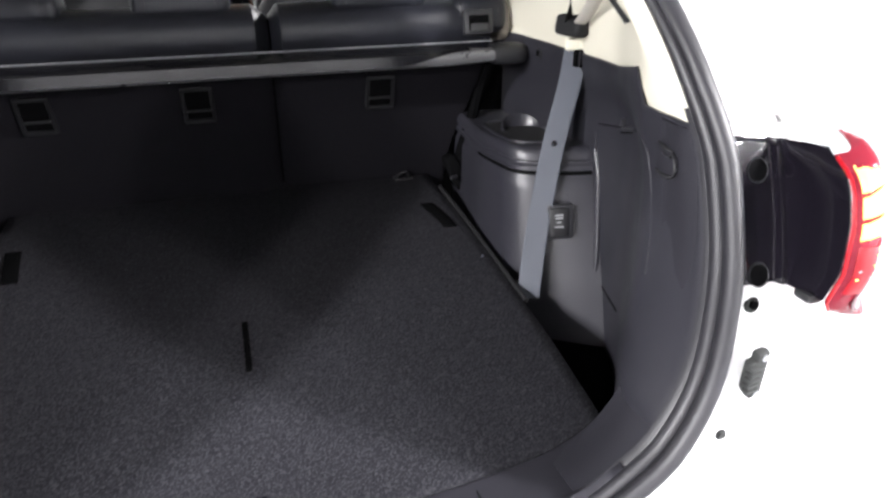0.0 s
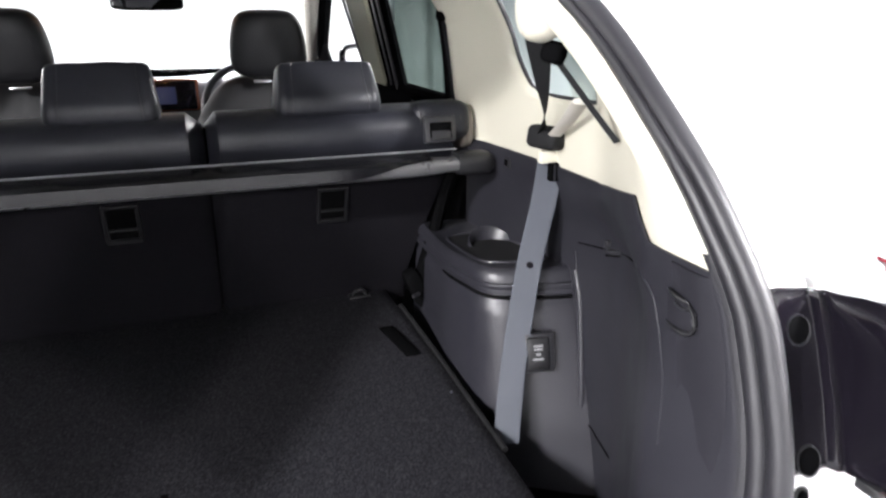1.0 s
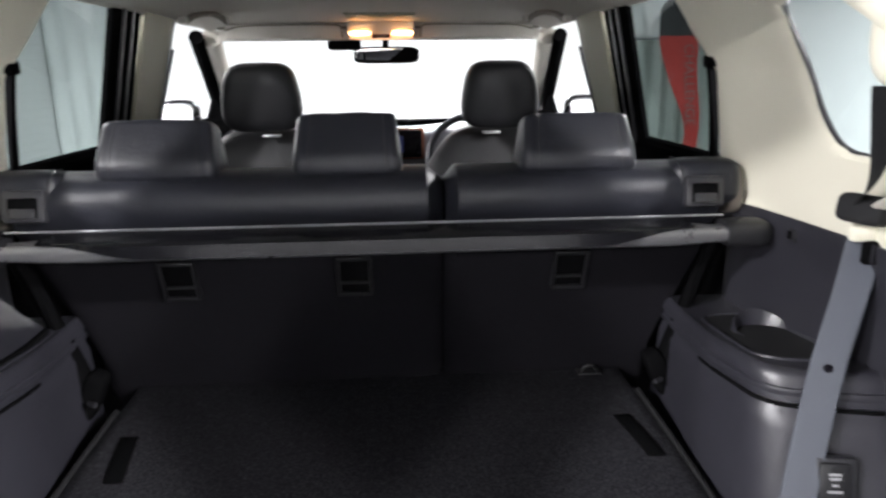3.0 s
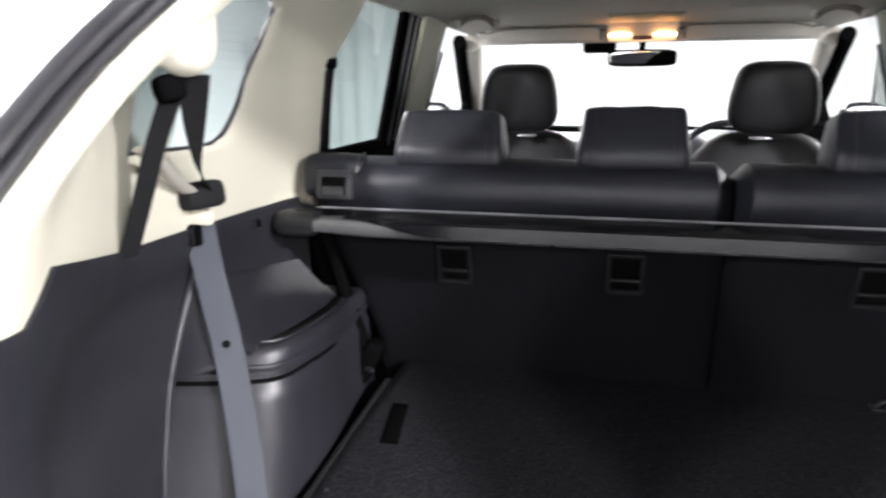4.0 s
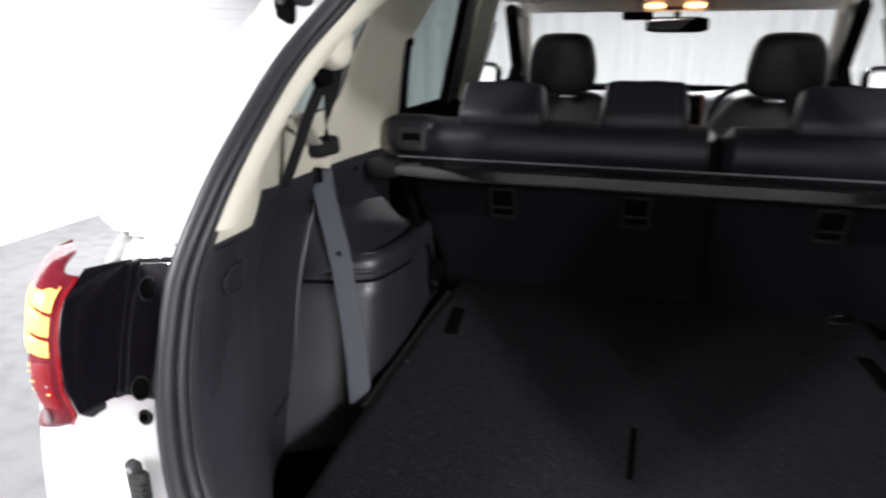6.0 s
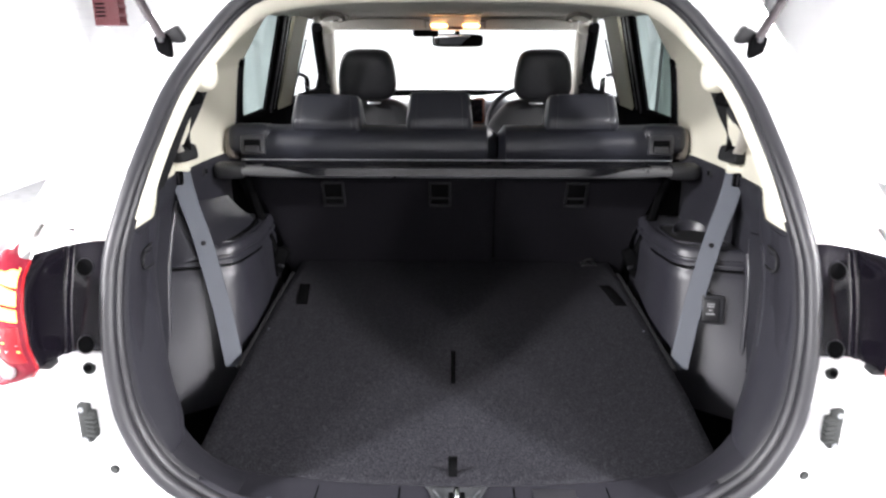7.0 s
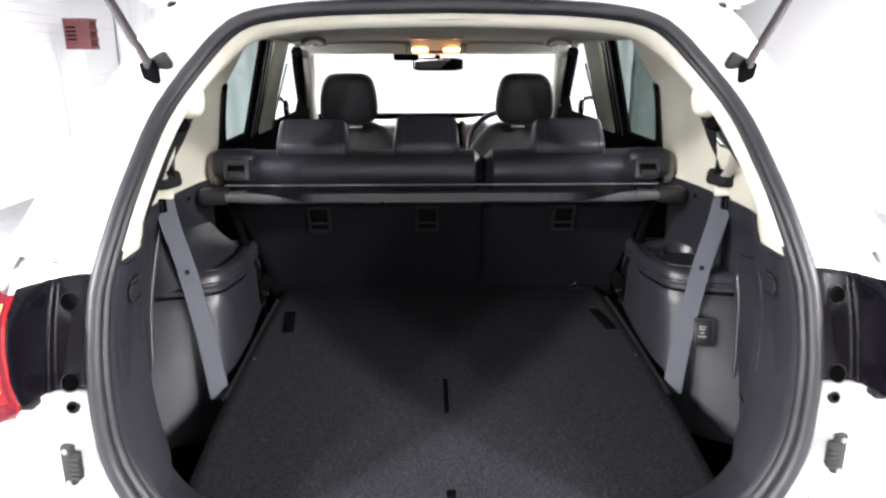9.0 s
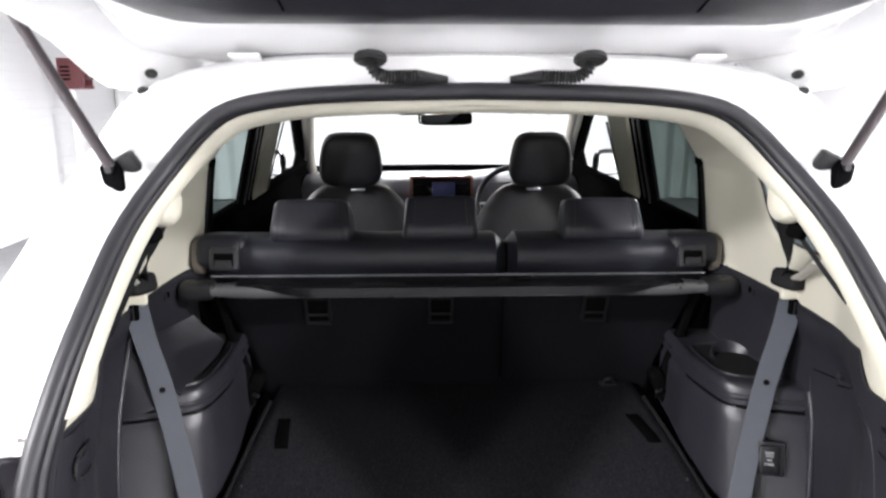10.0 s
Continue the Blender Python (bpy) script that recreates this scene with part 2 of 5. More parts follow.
def cushion(c, s, e=4.0, m=None, nu=28, nv=20, shape=None):
    """A superellipsoid: a soft padded block."""
    rows = []
    for i in range(nv + 1):
        ph = -math.pi / 2 + math.pi * i / nv
        row = []
        for j in range(nu):
            th = 2 * math.pi * j / nu
            f = lambda a: math.copysign(abs(a) ** (2 / e), a)
            p = Vector((f(math.cos(ph)) * f(math.cos(th)) * s[0] / 2, f(math.cos(ph)) * f(math.sin(th)) * s[1] / 2, f(math.sin(ph)) * s[2] / 2))
            if shape:
                p = shape(p)
            row.append(p)
        rows.append(row)
    bm = sheet(rows, close_v=True)
    bmesh.ops.remove_doubles(bm, verts=bm.verts, dist=1e-5)
    if m is not None:
        bmesh.ops.transform(bm, matrix=m.to_3x3().to_4x4(), verts=bm.verts)
    bmesh.ops.translate(bm, vec=c, verts=bm.verts)
    return bm


def disc(c, r, h, axis=(0, 0, 1), n=24, bev=0.0):
    b = bmesh.new()
    bmesh.ops.create_cone(b, cap_ends=True, segments=n, radius1=r, radius2=r, depth=h)
    if bev:
        bmesh.ops.bevel(b, geom=[e for e in b.edges if len(e.link_faces) == 2 and any(len(f.verts) > 4 for f in e.link_faces)], offset=bev, segments=2, affect="EDGES")
    q = Vector(axis).to_track_quat("Z", "Y").to_matrix().to_4x4()
    bmesh.ops.transform(b, matrix=q, verts=b.verts)
    bmesh.ops.translate(b, vec=c, verts=b.verts)
    return b


def spline(pts, n):
    """n points along a Catmull-Rom curve through pts, evenly spaced."""
    pts = [np.array(p, float) for p in pts]
    ext = [2 * pts[0] - pts[1], *pts, 2 * pts[-1] - pts[-2]]
    dense = []
    for i in range(1, len(ext) - 2):
        p0, p1, p2, p3 = ext[i - 1:i + 3]
        for k in range(20):
            t = k / 20
            dense.append(0.5 * (2 * p1 + (p2 - p0) * t + (2 * p0 - 5 * p1 + 4 * p2 - p3) * t * t + (3 * p1 - p0 - 3 * p2 + p3) * t ** 3))
    dense.append(pts[-1])
    dense = np.array(dense)
    s = np.concatenate([[0], np.cumsum(np.linalg.norm(np.diff(dense, axis=0), axis=1))])
    return [Vector([float(np.interp(q, s, dense[:, k])) for k in range(dense.shape[1])]) for q in np.linspace(0, s[-1], n)]


def filled(loops, bm=None):
    """A flat face with holes: the outer loop of points first."""
    bm = bm or bmesh.new()
    edges = []
    for loop in loops:
        vs = [bm.verts.new(p) for p in loop]
        edges += [bm.edges.new((vs[i], vs[(i + 1) % len(vs)])) for i in range(len(vs))]
    bmesh.ops.triangle_fill(bm, use_beauty=True, use_dissolve=False, edges=edges)
    return bm


# ---------------------------------------------------------------- shape of the car's rear opening
GZ = [0.5, 0.68, 0.80, 0.95, 1.05, 1.2, 1.3, 1.4, 1.5, 1.56, 1.62, 1.75]
GY = [-0.052, -0.051, -0.050, -0.026, -0.011, 0.041, 0.117, 0.226, 0.344, 0.393, 0.422, 0.527]
RIM = [(0, 0.700), (0.2, 0.706), (0.331, 0.729), (0.395, 0.755), (0.4525, 0.794), (0.4877, 0.823), (0.5187, 0.866), (0.540, 0.914), (0.551, 0.965), (0.5566, 1.031), (0.5600, 1.10), (0.5583, 1.169), (0.553, 1.209),
       (0.542, 1.288), (0.5331, 1.351), (0.523, 1.415), (0.5050, 1.466), (0.4727, 1.5215), (0.4389, 1.565), (0.3966, 1.5945), (0.319, 1.6105), (0.2, 1.619), (0, 1.623)]


def smooth_interp(x, xs, ys):
    return float(sum(np.interp(x + d, xs, ys) for d in (-0.03, -0.015, 0, 0.015, 0.03)) / 5)


def rim_y(z):
    return smooth_interp(z, GZ, GY)


HALF = spline(RIM, 72)
RING = [(p[0], p[1]) for p in HALF] + [(-p[0], p[1]) for p in HALF[-2:0:-1]]
NR = len(RING)


def rim_normal(i):
    a, b = RING[(i - 1) % NR], RING[(i + 1) % NR]
    t = Vector((b[0] - a[0], b[1] - a[1])).normalized()
    return Vector((t.y, -t.x))


def rim_at(i, out=0.0, dy=0.0):
    x, z = RING[i % NR]
    n = rim_normal(i)
    return Vector((x + n.x * out, rim_y(z) + dy, z + n.y * out))


def rim_x(z):
    zs = [p[1] for p in HALF]
    return float(np.interp(z, zs, [p[0] for p in HALF]))


def around_rim(profile, closed=True, lo=-9.0, hi=9.0, side=0):
    """A strip swept round the opening; profile: (outward, along y). lo..hi: only that stretch of height, on one side."""
    if lo < -8 and hi > 8:
        return sheet([[rim_at(i, o, d) for o, d in profile] for i in range(NR)], close_u=True, close_v=closed)
    idx = [i for i in range(72) if lo <= RING[i][1] <= hi]
    rows = [[rim_at(i, o, d) for o, d in profile] for i in idx]
    if side < 0:
        rows = [[Vector((-p.x, p.y, p.z)) for p in r] for r in rows]
    return sheet(rows, close_v=closed, caps=closed)


def ease(a):
    a = min(1.0, max(0.0, a))
    return a * a * (3 - 2 * a)


def wall_x(y, z):
    """Half-width of the boot's side lining."""
    near = rim_x(max(z, 0.84)) - 0.005
    up = smooth_interp(y, [0.0, 0.1, 0.165, 0.262, 0.417, 0.58, 0.75, 0.88, 1.0, 1.1], [0.553, 0.552, 0.551, 0.592, 0.664, 0.685, 0.687, 0.688, 0.668, 0.660]) - float(np.interp(z, [1.2, 1.32, 1.425, 1.435, 1.54, 1.6], [0.0, 0.014, 0.029, 0.032, 0.085, 0.12]))
    up -= ease((1.195 - z) / 0.03) * float(np.interp(y, [0.78, 0.86, 0.93, 1.0], [0.0, 0.014, 0.036, 0.038]))
    up = near + (up - near) * ease((y - rim_y(z) - 0.03) / 0.10)
    low = smooth_interp(y, [0.0, 0.08, 0.15, 0.25, 0.35, 0.45, 0.6, 0.9], [0.548, 0.553, 0.572, 0.632, 0.690, 0.718, 0.714, 0.69])
    low = near + (low - near) * ease((y - rim_y(z) - 0.03) / 0.24)
    return low + (up - low) * ease((z - 1.09) / 0.11)


def floor_z(y):
    return smooth_interp(y, [0.0, 0.1, 0.37, 0.53, 0.75, 0.9, 1.05], [0.708, 0.713, 0.740, 0.762, 0.795, 0.812, 0.824])


EDGE_Y = [0.0, 0.06, 0.10, 0.165, 0.215, 0.30, 0.417, 0.59, 0.88, 1.0]
EDGE_Z = [1.212, 1.206, 1.2055, 1.205, 1.245, 1.227, 1.2035, 1.195, 1.189, 1.186]


def edge_z(y):
    """Height of the line between dark lining and cream lining."""
    return float(np.interp(y, EDGE_Y, EDGE_Z))

# ---------------------------------------------------------------- the garage
def slab(name, c, s, mat, label, cat):
    ob = part(name, box(c, s), mat, None)
    return tagged(ob, label, cat, kind="structure")


slab("floor", (0, 1.5, -0.05), (9.4, 16.0, 0.1), M_CONCRETE, "grey painted concrete garage floor with faint stains", "floor")
slab("ceiling", (0, 1.5, 3.25), (9.4, 16.0, 0.1), M_DIM, "grey unpainted garage ceiling", "ceiling")
wall_left = slab("wall_left", (-4.6, 1.5, 1.6), (0.2, 16.0, 3.2), M_SIDING, "white grooved board garage wall", "wall")
slab("wall_right", (4.7, 1.5, 1.6), (0.2, 16.0, 3.2), M_WALL, "white painted garage wall", "wall")
slab("wall_front", (0, 9.45, 1.6), (9.0, 0.2, 3.2), M_WALL, "white painted wall behind the curtain", "wall")
slab("wall_rear", (0, -6.4, 1.6), (9.0, 0.2, 3.2), M_WALL, "white painted wall behind the car", "wall")
slab("wall_pier", (-4.44, 2.4, 1.4), (0.12, 0.28, 2.78), M_WALL, "white pier in the garage wall", "wall")

# level boards of the left wall, one mesh for all
first = part("board", box((-4.49, 1.5, 0.05), (0.02, 15.9, 0.0985), 0.0015, seg=1), M_SIDING, wall_left, smooth=False)
for k in range(1, 32):
    ob = new("board", first.data)
    ob.parent, ob.matrix_parent_inverse = wall_left, first.matrix_parent_inverse.copy()
    ob.matrix_basis = first.matrix_basis.copy()
    ob.location.z += 0.1 * k


def curtain(a, b, z0, z1, label, waves, seed, cloth):
    rng = random.Random(seed)
    n = waves * 8
    ph = [rng.uniform(0, 6) for _ in range(5)]
    a, b = Vector(a), Vector(b)
    side = (b - a).normalized().cross(Vector((0, 0, 1)))
    rows = []
    for k in range(9):
        v = k / 8
        row = []
        for i in range(n + 1):
            u = i / n
            w = 0.030 * math.sin(2 * math.pi * waves * u + 1.2 * math.sin(9 * u + ph[0]) + 0.25 * v * math.sin(20 * u + ph[1])) + 0.016 * math.sin(37 * u + ph[2] + v)
            p = a.lerp(b, u) + side * w * (0.6 + 0.5 * (1 - v))
            row.append(Vector((p.x, p.y, z0 + (z1 - z0) * v)))
        rows.append(row)
    th = thing("curtain", label, "curtain", (a.x, a.y, z0))
    part("cloth", sheet(rows), cloth, th, solid=0.004)
    part("rail", tube([(a.x, a.y, z1 + 0.02), (b.x, b.y, z1 + 0.02)], 0.015, 8), M_SILVER, th)
    return th


curtain((-4.46, 9.2, 0.02), (3.02, 9.2, 0.02), 0.02, 2.55, "white pleated curtain hanging across the front of the garage", 28, 1, M_CURTAIN)
curtain((3.04, 9.15, 0.02), (4.56, 9.15, 0.02), 0.02, 1.80, "grey plastic sheet curtain in the corner of the garage", 5, 3, M_SHEET)

# housings are added out of view, one above each lamp
for lx, ly, sx, sy in ((2.45, -1.2, 0.3, 0.3), (-2.45, -1.2, 0.3, 0.3), (2.9, 3.3, 0.36, 1.26), (-2.9, 3.3, 0.36, 1.26), (0.0, 5.6, 1.26, 0.36), (2.95, -3.0, 0.4, 0.4), (-2.95, -3.0, 0.4, 0.4), (0.0, -4.6, 1.26, 0.36)):
    lt = thing("ceiling_light", "unseen white metal ceiling light hung under the garage ceiling", "ceiling light", (lx, ly, 3.2), "ceiling lights")
    lz = 2.44 if sx == 0.4 else 2.66
    part("housing", box((lx, ly, lz), (sx, sy, 0.06), 0.008), M_WALL, lt)
    part("hanger", tube([(lx, ly, lz + 0.03), (lx, ly, 3.2)], 0.01, 8), M_SILVER, lt)

crate = thing("crate", "maroon slotted plastic crate on a white post", "crate", (-4.09, 7.4, 1.62))
cx, cy, cz = -4.09, 7.4, 1.79
for z in (cz - 0.160, cz - 0.06, cz + 0.04, cz + 0.150):
    for d in (-0.11, 0.11):
        part("rail", box((cx, cy + d, z), (0.29, 0.012, 0.03), 0.002), M_CRATE, crate, smooth=False)
    for q in (-1, 1):
        part("rail", box((cx + q * 0.14, cy, z), (0.012, 0.22, 0.03), 0.002), M_CRATE, crate, smooth=False)
for k in range(8):
    part("slat", box((cx - 0.14 + 0.04 * k, cy - 0.108, cz), (0.014, 0.01, 0.33), 0.002), M_CRATE, crate)
part("base", box((cx, cy, cz - 0.172), (0.29, 0.22, 0.012), 0.002), M_CRATE, crate)
part("back_panel", box((cx, cy + 0.10, cz), (0.28, 0.006, 0.32), 0.002), M_CRATE, crate)
part("front_panel", box((cx, cy - 0.099, cz), (0.278, 0.005, 0.32), 0.001), M_CRATE, crate)
for k in range(4):
    part("print_bar", box((cx - 0.06, cy - 0.119, cz - 0.07 + 0.045 * k), (0.11, 0.003, 0.02), 0.0), M_BLACK, crate, smooth=False)
post = thing("post", "slim white square post standing on the floor", "post", (cx - 0.05, cy, 0))
part("shaft", box((cx - 0.05, cy, 0.806), (0.07, 0.07, 1.612), 0.004), M_WALL, post)
part("foot", box((cx - 0.05, cy, 0.01), (0.3, 0.3, 0.02), 0.004), M_WALL, post)

BX, BY = 3.66, 8.35
ban = thing("banner", "tall red and black feather banner with pale writing down it", "banner", (BX, BY, 0))
turn = Vector((1, 0, 0))
rows = []
for k in range(31):
    z = 0.40 + 1.935 * k / 30
    low = ease((1.85 - z) / 1.3)
    w0 = -0.265 + 0.415 * low + 0.2 * max(0.0, (z - 2.1) / 0.235) ** 2
    w1 = 0.235 + 0.11 * low
    rows.append([Vector((BX, BY, z)) + turn * (w0 + (w1 - w0) * u) + Vector((0, 0.02 * math.sin(5 * u + 7 * z), 0)) for u in (0, .2, .4, .6, .8, 1)])
part("lower_cloth", sheet(rows[:23]), M_BANNERRED, ban, solid=0.003)
part("upper_cloth", sheet(rows[22:]), M_BANNERBLACK, ban, solid=0.003)
part("pole", tube([Vector((BX, BY + 0.04, 0)) + turn * 0.34, Vector((BX, BY + 0.04, 2.3)) + turn * 0.19], 0.012, 8), M_SILVER, ban)
part("foot", box(Vector((BX, BY + 0.04, 0.01)) + turn * 0.34, (0.4, 0.4, 0.02), 0.004), M_DARK, ban)
txt = bpy.data.curves.new("lettering", 'FONT')
txt.body, txt.size, txt.extrude = "CHALLENGE", 0.182, 0.001
probe = new("lettering", txt)
bpy.context.view_layer.update()
flat = bpy.data.meshes.new_from_object(probe.evaluated_get(bpy.context.evaluated_depsgraph_get()))
bpy.data.objects.remove(probe)
bm = bmesh.new()
bm.from_mesh(flat)
# the word runs down the cloth, its letters lying on their side
side = Vector((0, 0, -1))
for v in bm.verts:
    a, b = v.co.x, v.co.y
    v.co = Vector((BX, BY, 1.725)) + side * a + turn * (b + 0.055 + 0.097 * a) + Vector((0, -0.028, 0)) + Vector((0, v.co.z, 0))
part("lettering", bm, M_FADED, ban, "pale upright lettering", smooth=False)

# ---------------------------------------------------------------- white body shell round the opening
body = thing("car", "white painted rear body shell of a car with an open boot", "car", (0, 1.9, 0))


def side_half(z):
    return float(np.interp(z, [0.3, 0.5, 0.8, 1.0, 1.15, 1.25, 1.35, 1.45, 1.55, 1.62, 1.70], [0.82, 0.86, 0.865, 0.845, 0.80, 0.735, 0.695, 0.66, 0.63, 0.60, 0.56]))


rows = []
for i in range(NR):
    x, z = RING[i]
    n = rim_normal(i)
    sx = math.copysign(1, x) if abs(x) > 1e-6 else 0.0
    p = [rim_at(i, 0.002, -0.002), rim_at(i, 0.012, -0.012), rim_at(i, 0.022, -0.012)]
    side = max(0.0, n.x * sx) ** 0.8
    y0 = rim_y(z)
    top = max(0.0, n.y)
    low = max(0.0, -n.y)
    belly = -0.012 * ease((1.12 - z) / 0.25)
    # flank corner, roof edge and bumper
    e1 = Vector((x + n.x * 0.05, y0 - 0.012 + belly * 0.7, z + n.y * 0.05))
    wx = sx * side_half(z)
    far = Vector((x + (wx - x) * side * 0.6, y0 - 0.015 + belly * (1 + 0.3 * side), z + top * 0.055 - low * 0.16))
    far2 = Vector((x + (wx - x) * side * 0.93, y0 + 0.03 * side + belly * (1 - 0.3 * side) - 0.03 * low, z + top * 0.062 - low * 0.28))
    far3 = Vector((x + (wx - x) * side, y0 + 0.10 * side + 0.02 * top + belly * 0.2, z + top * 0.066 - low * 0.36))
    end = Vector((x + (wx - x) * side, y0 + 0.17 * side + 0.25 * top, z + top * 0.066 - low * 0.38))
    p += [e1, far, far2, far3, end]
    rows.append(p)
# finer rows beside the lamps, then the recess: the shell draws back where the lamps sit
fine = []
for a, b in zip(rows, rows[1:] + rows[:1]):
    n = 6 if 0.97 < (a[0].z + b[0].z) / 2 < 1.27 else 1
    for k in range(n):
        r = [p.lerp(q, k / n) for p, q in zip(a, b)]
        fine.append(r[:3] + [p.lerp(q, j / 3) for p, q in zip(r[2:7], r[3:8]) for j in (1, 2, 3)])
rows = fine
for r in rows:
    for q in r[2:15]:
        f = ease((q.z - 1.026) / 0.010) * ease((1.211 + 0.012 * ease((abs(q.x) - 0.62) / 0.06) - q.z) / 0.008)
        q.y += 0.11 * f
part("rear_shell", sheet(rows, close_u=True), M_WHITE, body)
# flank and roof that close the car towards the front
for s in (-1, 1):
    rows = []
    for k in range(13):
        y = 0.2 + 3.2 * k / 12
        rows.append([Vector((s * (side_half(z) - 0.004), y + 0.1 * (z > 1.0), z)) for z in (0.35, 0.6, 0.85, 1.05, 1.16, 1.2)])
    part("flank", sheet(rows), M_WHITE, body, solid=0.004)
# unseen outer quarter panels, added to block lamp light through the quarter windows
for s in (-1, 1):
    rows = []
    for k in range(11):
        z = 1.16 + 0.44 * k / 10
        y0 = rim_y(z) + 0.12
        rows.append([Vector((s * (side_half(z) + 0.012 - 0.02 * ease((0.25 - v) / 0.25)), y0 + (0.615 + 0.04 * (1.35 - z) - y0) * v, z)) for v in (0, 0.1, 0.25, 0.5, 0.75, 1.0)])
    part("blocking_quarter_panel", sheet(rows), M_WHITE, body, solid=0.004)
rows = [[Vector((x, y, 1.70 - 0.05 * (x / 0.62) ** 2 - 0.045 * ease((y - 1.6) / 0.9) - 0.03 * ease((0.8 - y) / 0.4))) for x in np.linspace(-0.62, 0.62, 13)] for y in np.linspace(0.505, 2.45, 15)]
part("roof", sheet(rows), M_WHITE, body, solid=0.006)
# bonnet beyond the windscreen
rows = [[Vector((x, y, 1.08 - 0.10 * ((y - 3.3) / 1.0) ** 2 - 0.05 * (x / 0.75) ** 2)) for x in np.linspace(-0.78, 0.78, 13)] for y in np.linspace(3.3, 4.35, 9)]
part("bonnet", sheet(rows), M_WHITE, body, solid=0.006)



def wheel(x, y):
    s = math.copysign(1, x)
    ty = part("wheel", sheet([[Vector((x + s * d, y + r * math.cos(a), 0.34 + r * math.sin(a))) for d, r in ((-0.10, 0.22), (-0.105, 0.29), (-0.09, 0.33), (-0.05, 0.34), (0.05, 0.34), (0.09, 0.33), (0.105, 0.29), (0.10, 0.22))] for a in np.linspace(0, 2 * math.pi, 41)[:-1]], close_u=True), M_RUBBER, body, "black rubber tyre")
    bm = disc((x + s * 0.085, y, 0.34), 0.225, 0.02, (s, 0, 0), 32, 0.004)
    part("rim", bm, M_SILVER, ty, "silver alloy rim")
    for k in range(5):
        a = 2 * math.pi * k / 5
        part("spoke", tube([(x + s * 0.098, y + 0.03 * math.cos(a), 0.34 + 0.03 * math.sin(a)), (x + s * 0.1, y + 0.21 * math.cos(a), 0.34 + 0.21 * math.sin(a))], 0.022, 8, flat=0.6), M_SILVER, ty)


for wx in (-0.72, 0.72):
    wheel(wx, 0.85)
    wheel(wx, 3.45)
rows = [[Vector((x, y, 0.30 + 0.02 * (abs(x) > 0.6))) for x in np.linspace(-0.82, 0.82, 9)] for y in np.linspace(0.1, 3.5, 9)]
part("underbody", sheet(rows), M_BLACK, body, "black underbody", solid=0.02)

seal = thing("weatherstrip", "dark grey rubber weatherstrip running round the boot opening", "weatherstrip", (0, 0, 0.67))
circ = lambda o, d, r, n=10: [(o + r * math.cos(2 * math.pi * k / n), d + r * math.sin(2 * math.pi * k / n)) for k in range(n)]
part("outer_lobe", around_rim(circ(0.001, -0.031, 0.0125, 12)), M_SEAL, seal)
part("inner_lobe", around_rim(circ(-0.003, -0.010, 0.0115, 12)), M_SEAL, seal)
part("lip", around_rim([(-0.004, -0.004), (-0.010, 0.004), (-0.011, 0.012), (-0.006, 0.012), (0.002, 0.0)]), M_SEAL, seal)

# rubber stops and caps on the shell
for s in (-1, 1):
    st = thing("rubber_stop", "small round black rubber stop on the white boot jamb", "rubber stop", (s * 0.603, -0.022, 1.000), "rubber stops")
    part("base", disc((s * 0.603, -0.030, 1.000), 0.0115, 0.010, (0, -1, 0.3), 20, 0.002), M_GREYRUB, st)
    part("knob", disc((s * 0.603, -0.034, 1.0005), 0.0085, 0.008, (0, -1, 0.3), 16, 0.003), M_BLACK, st)
    cp = thing("plug", "small grey rubber plug in the white jamb", "plug", (s * 0.572, -0.042, 0.827), "rubber plugs")
    part("head", disc((s * 0.572, -0.056, 0.827), 0.0082, 0.020, (0, -1, 0.1), 16, 0.003), M_GREYRUB, cp)
    bf = thing("bumper_stop", "ribbed grey rubber guide block screwed to the jamb", "guide block", (s * 0.607, -0.053, 0.916), "guide blocks")
    mm = pose(0, 0, 0, 4, s * -4, s * 8)
    at = lambda v: Vector((s * 0.607, -0.060, 0.916)) + mm.to_3x3() @ Vector(v)
    part("plate", box(at((0, 0, 0)), (0.020, 0.014, 0.074), 0.004, mm), M_GREYRUB, bf)
    part("tongue", box(at((-s * 0.012, 0.001, 0.002)), (0.014, 0.012, 0.046), 0.003, mm), M_GREYRUB, bf)
    for k in range(5):
        part("rib", box(at((-s * 0.015, -0.007, 0.020 - 0.009 * k)), (0.018, 0.012, 0.004), 0.001, mm), M_GREYRUB, bf)
    for k in (-1, 1):
        part("screw", disc(at((0, -0.007, 0.029 * k)), 0.0045, 0.003, mm.to_3x3() @ Vector((0, -1, 0)), 12), M_SILVER, bf)


# ---------------------------------------------------------------- tail lamps
LAMP_Z = [0.998, 1.004, 1.016, 1.034, 1.074, 1.13, 1.165, 1.184, 1.193, 1.200]
LAMP_X = [0.700, 0.684, 0.655, 0.640, 0.642, 0.644, 0.643, 0.644, 0.648, 0.654]
LAMP_Y = [-0.076, -0.083, -0.092, -0.098, -0.108, -0.102, -0.092, -0.078, -0.055, -0.034]
LENS = [(0.0, 0.0), (0.012, -0.008), (0.030, -0.008), (0.052, 0.009), (0.092, 0.046), (0.118, 0.080), (0.142, 0.140), (0.157, 0.220)]


def lamp_edge(z):
    """The lamp's inner edge, where lens and black side meet."""
    return float(np.interp(z, LAMP_Z, LAMP_X)), float(sum(np.interp(z + d, LAMP_Z, LAMP_Y) for d in (-0.006, 0, 0.006)) / 3)


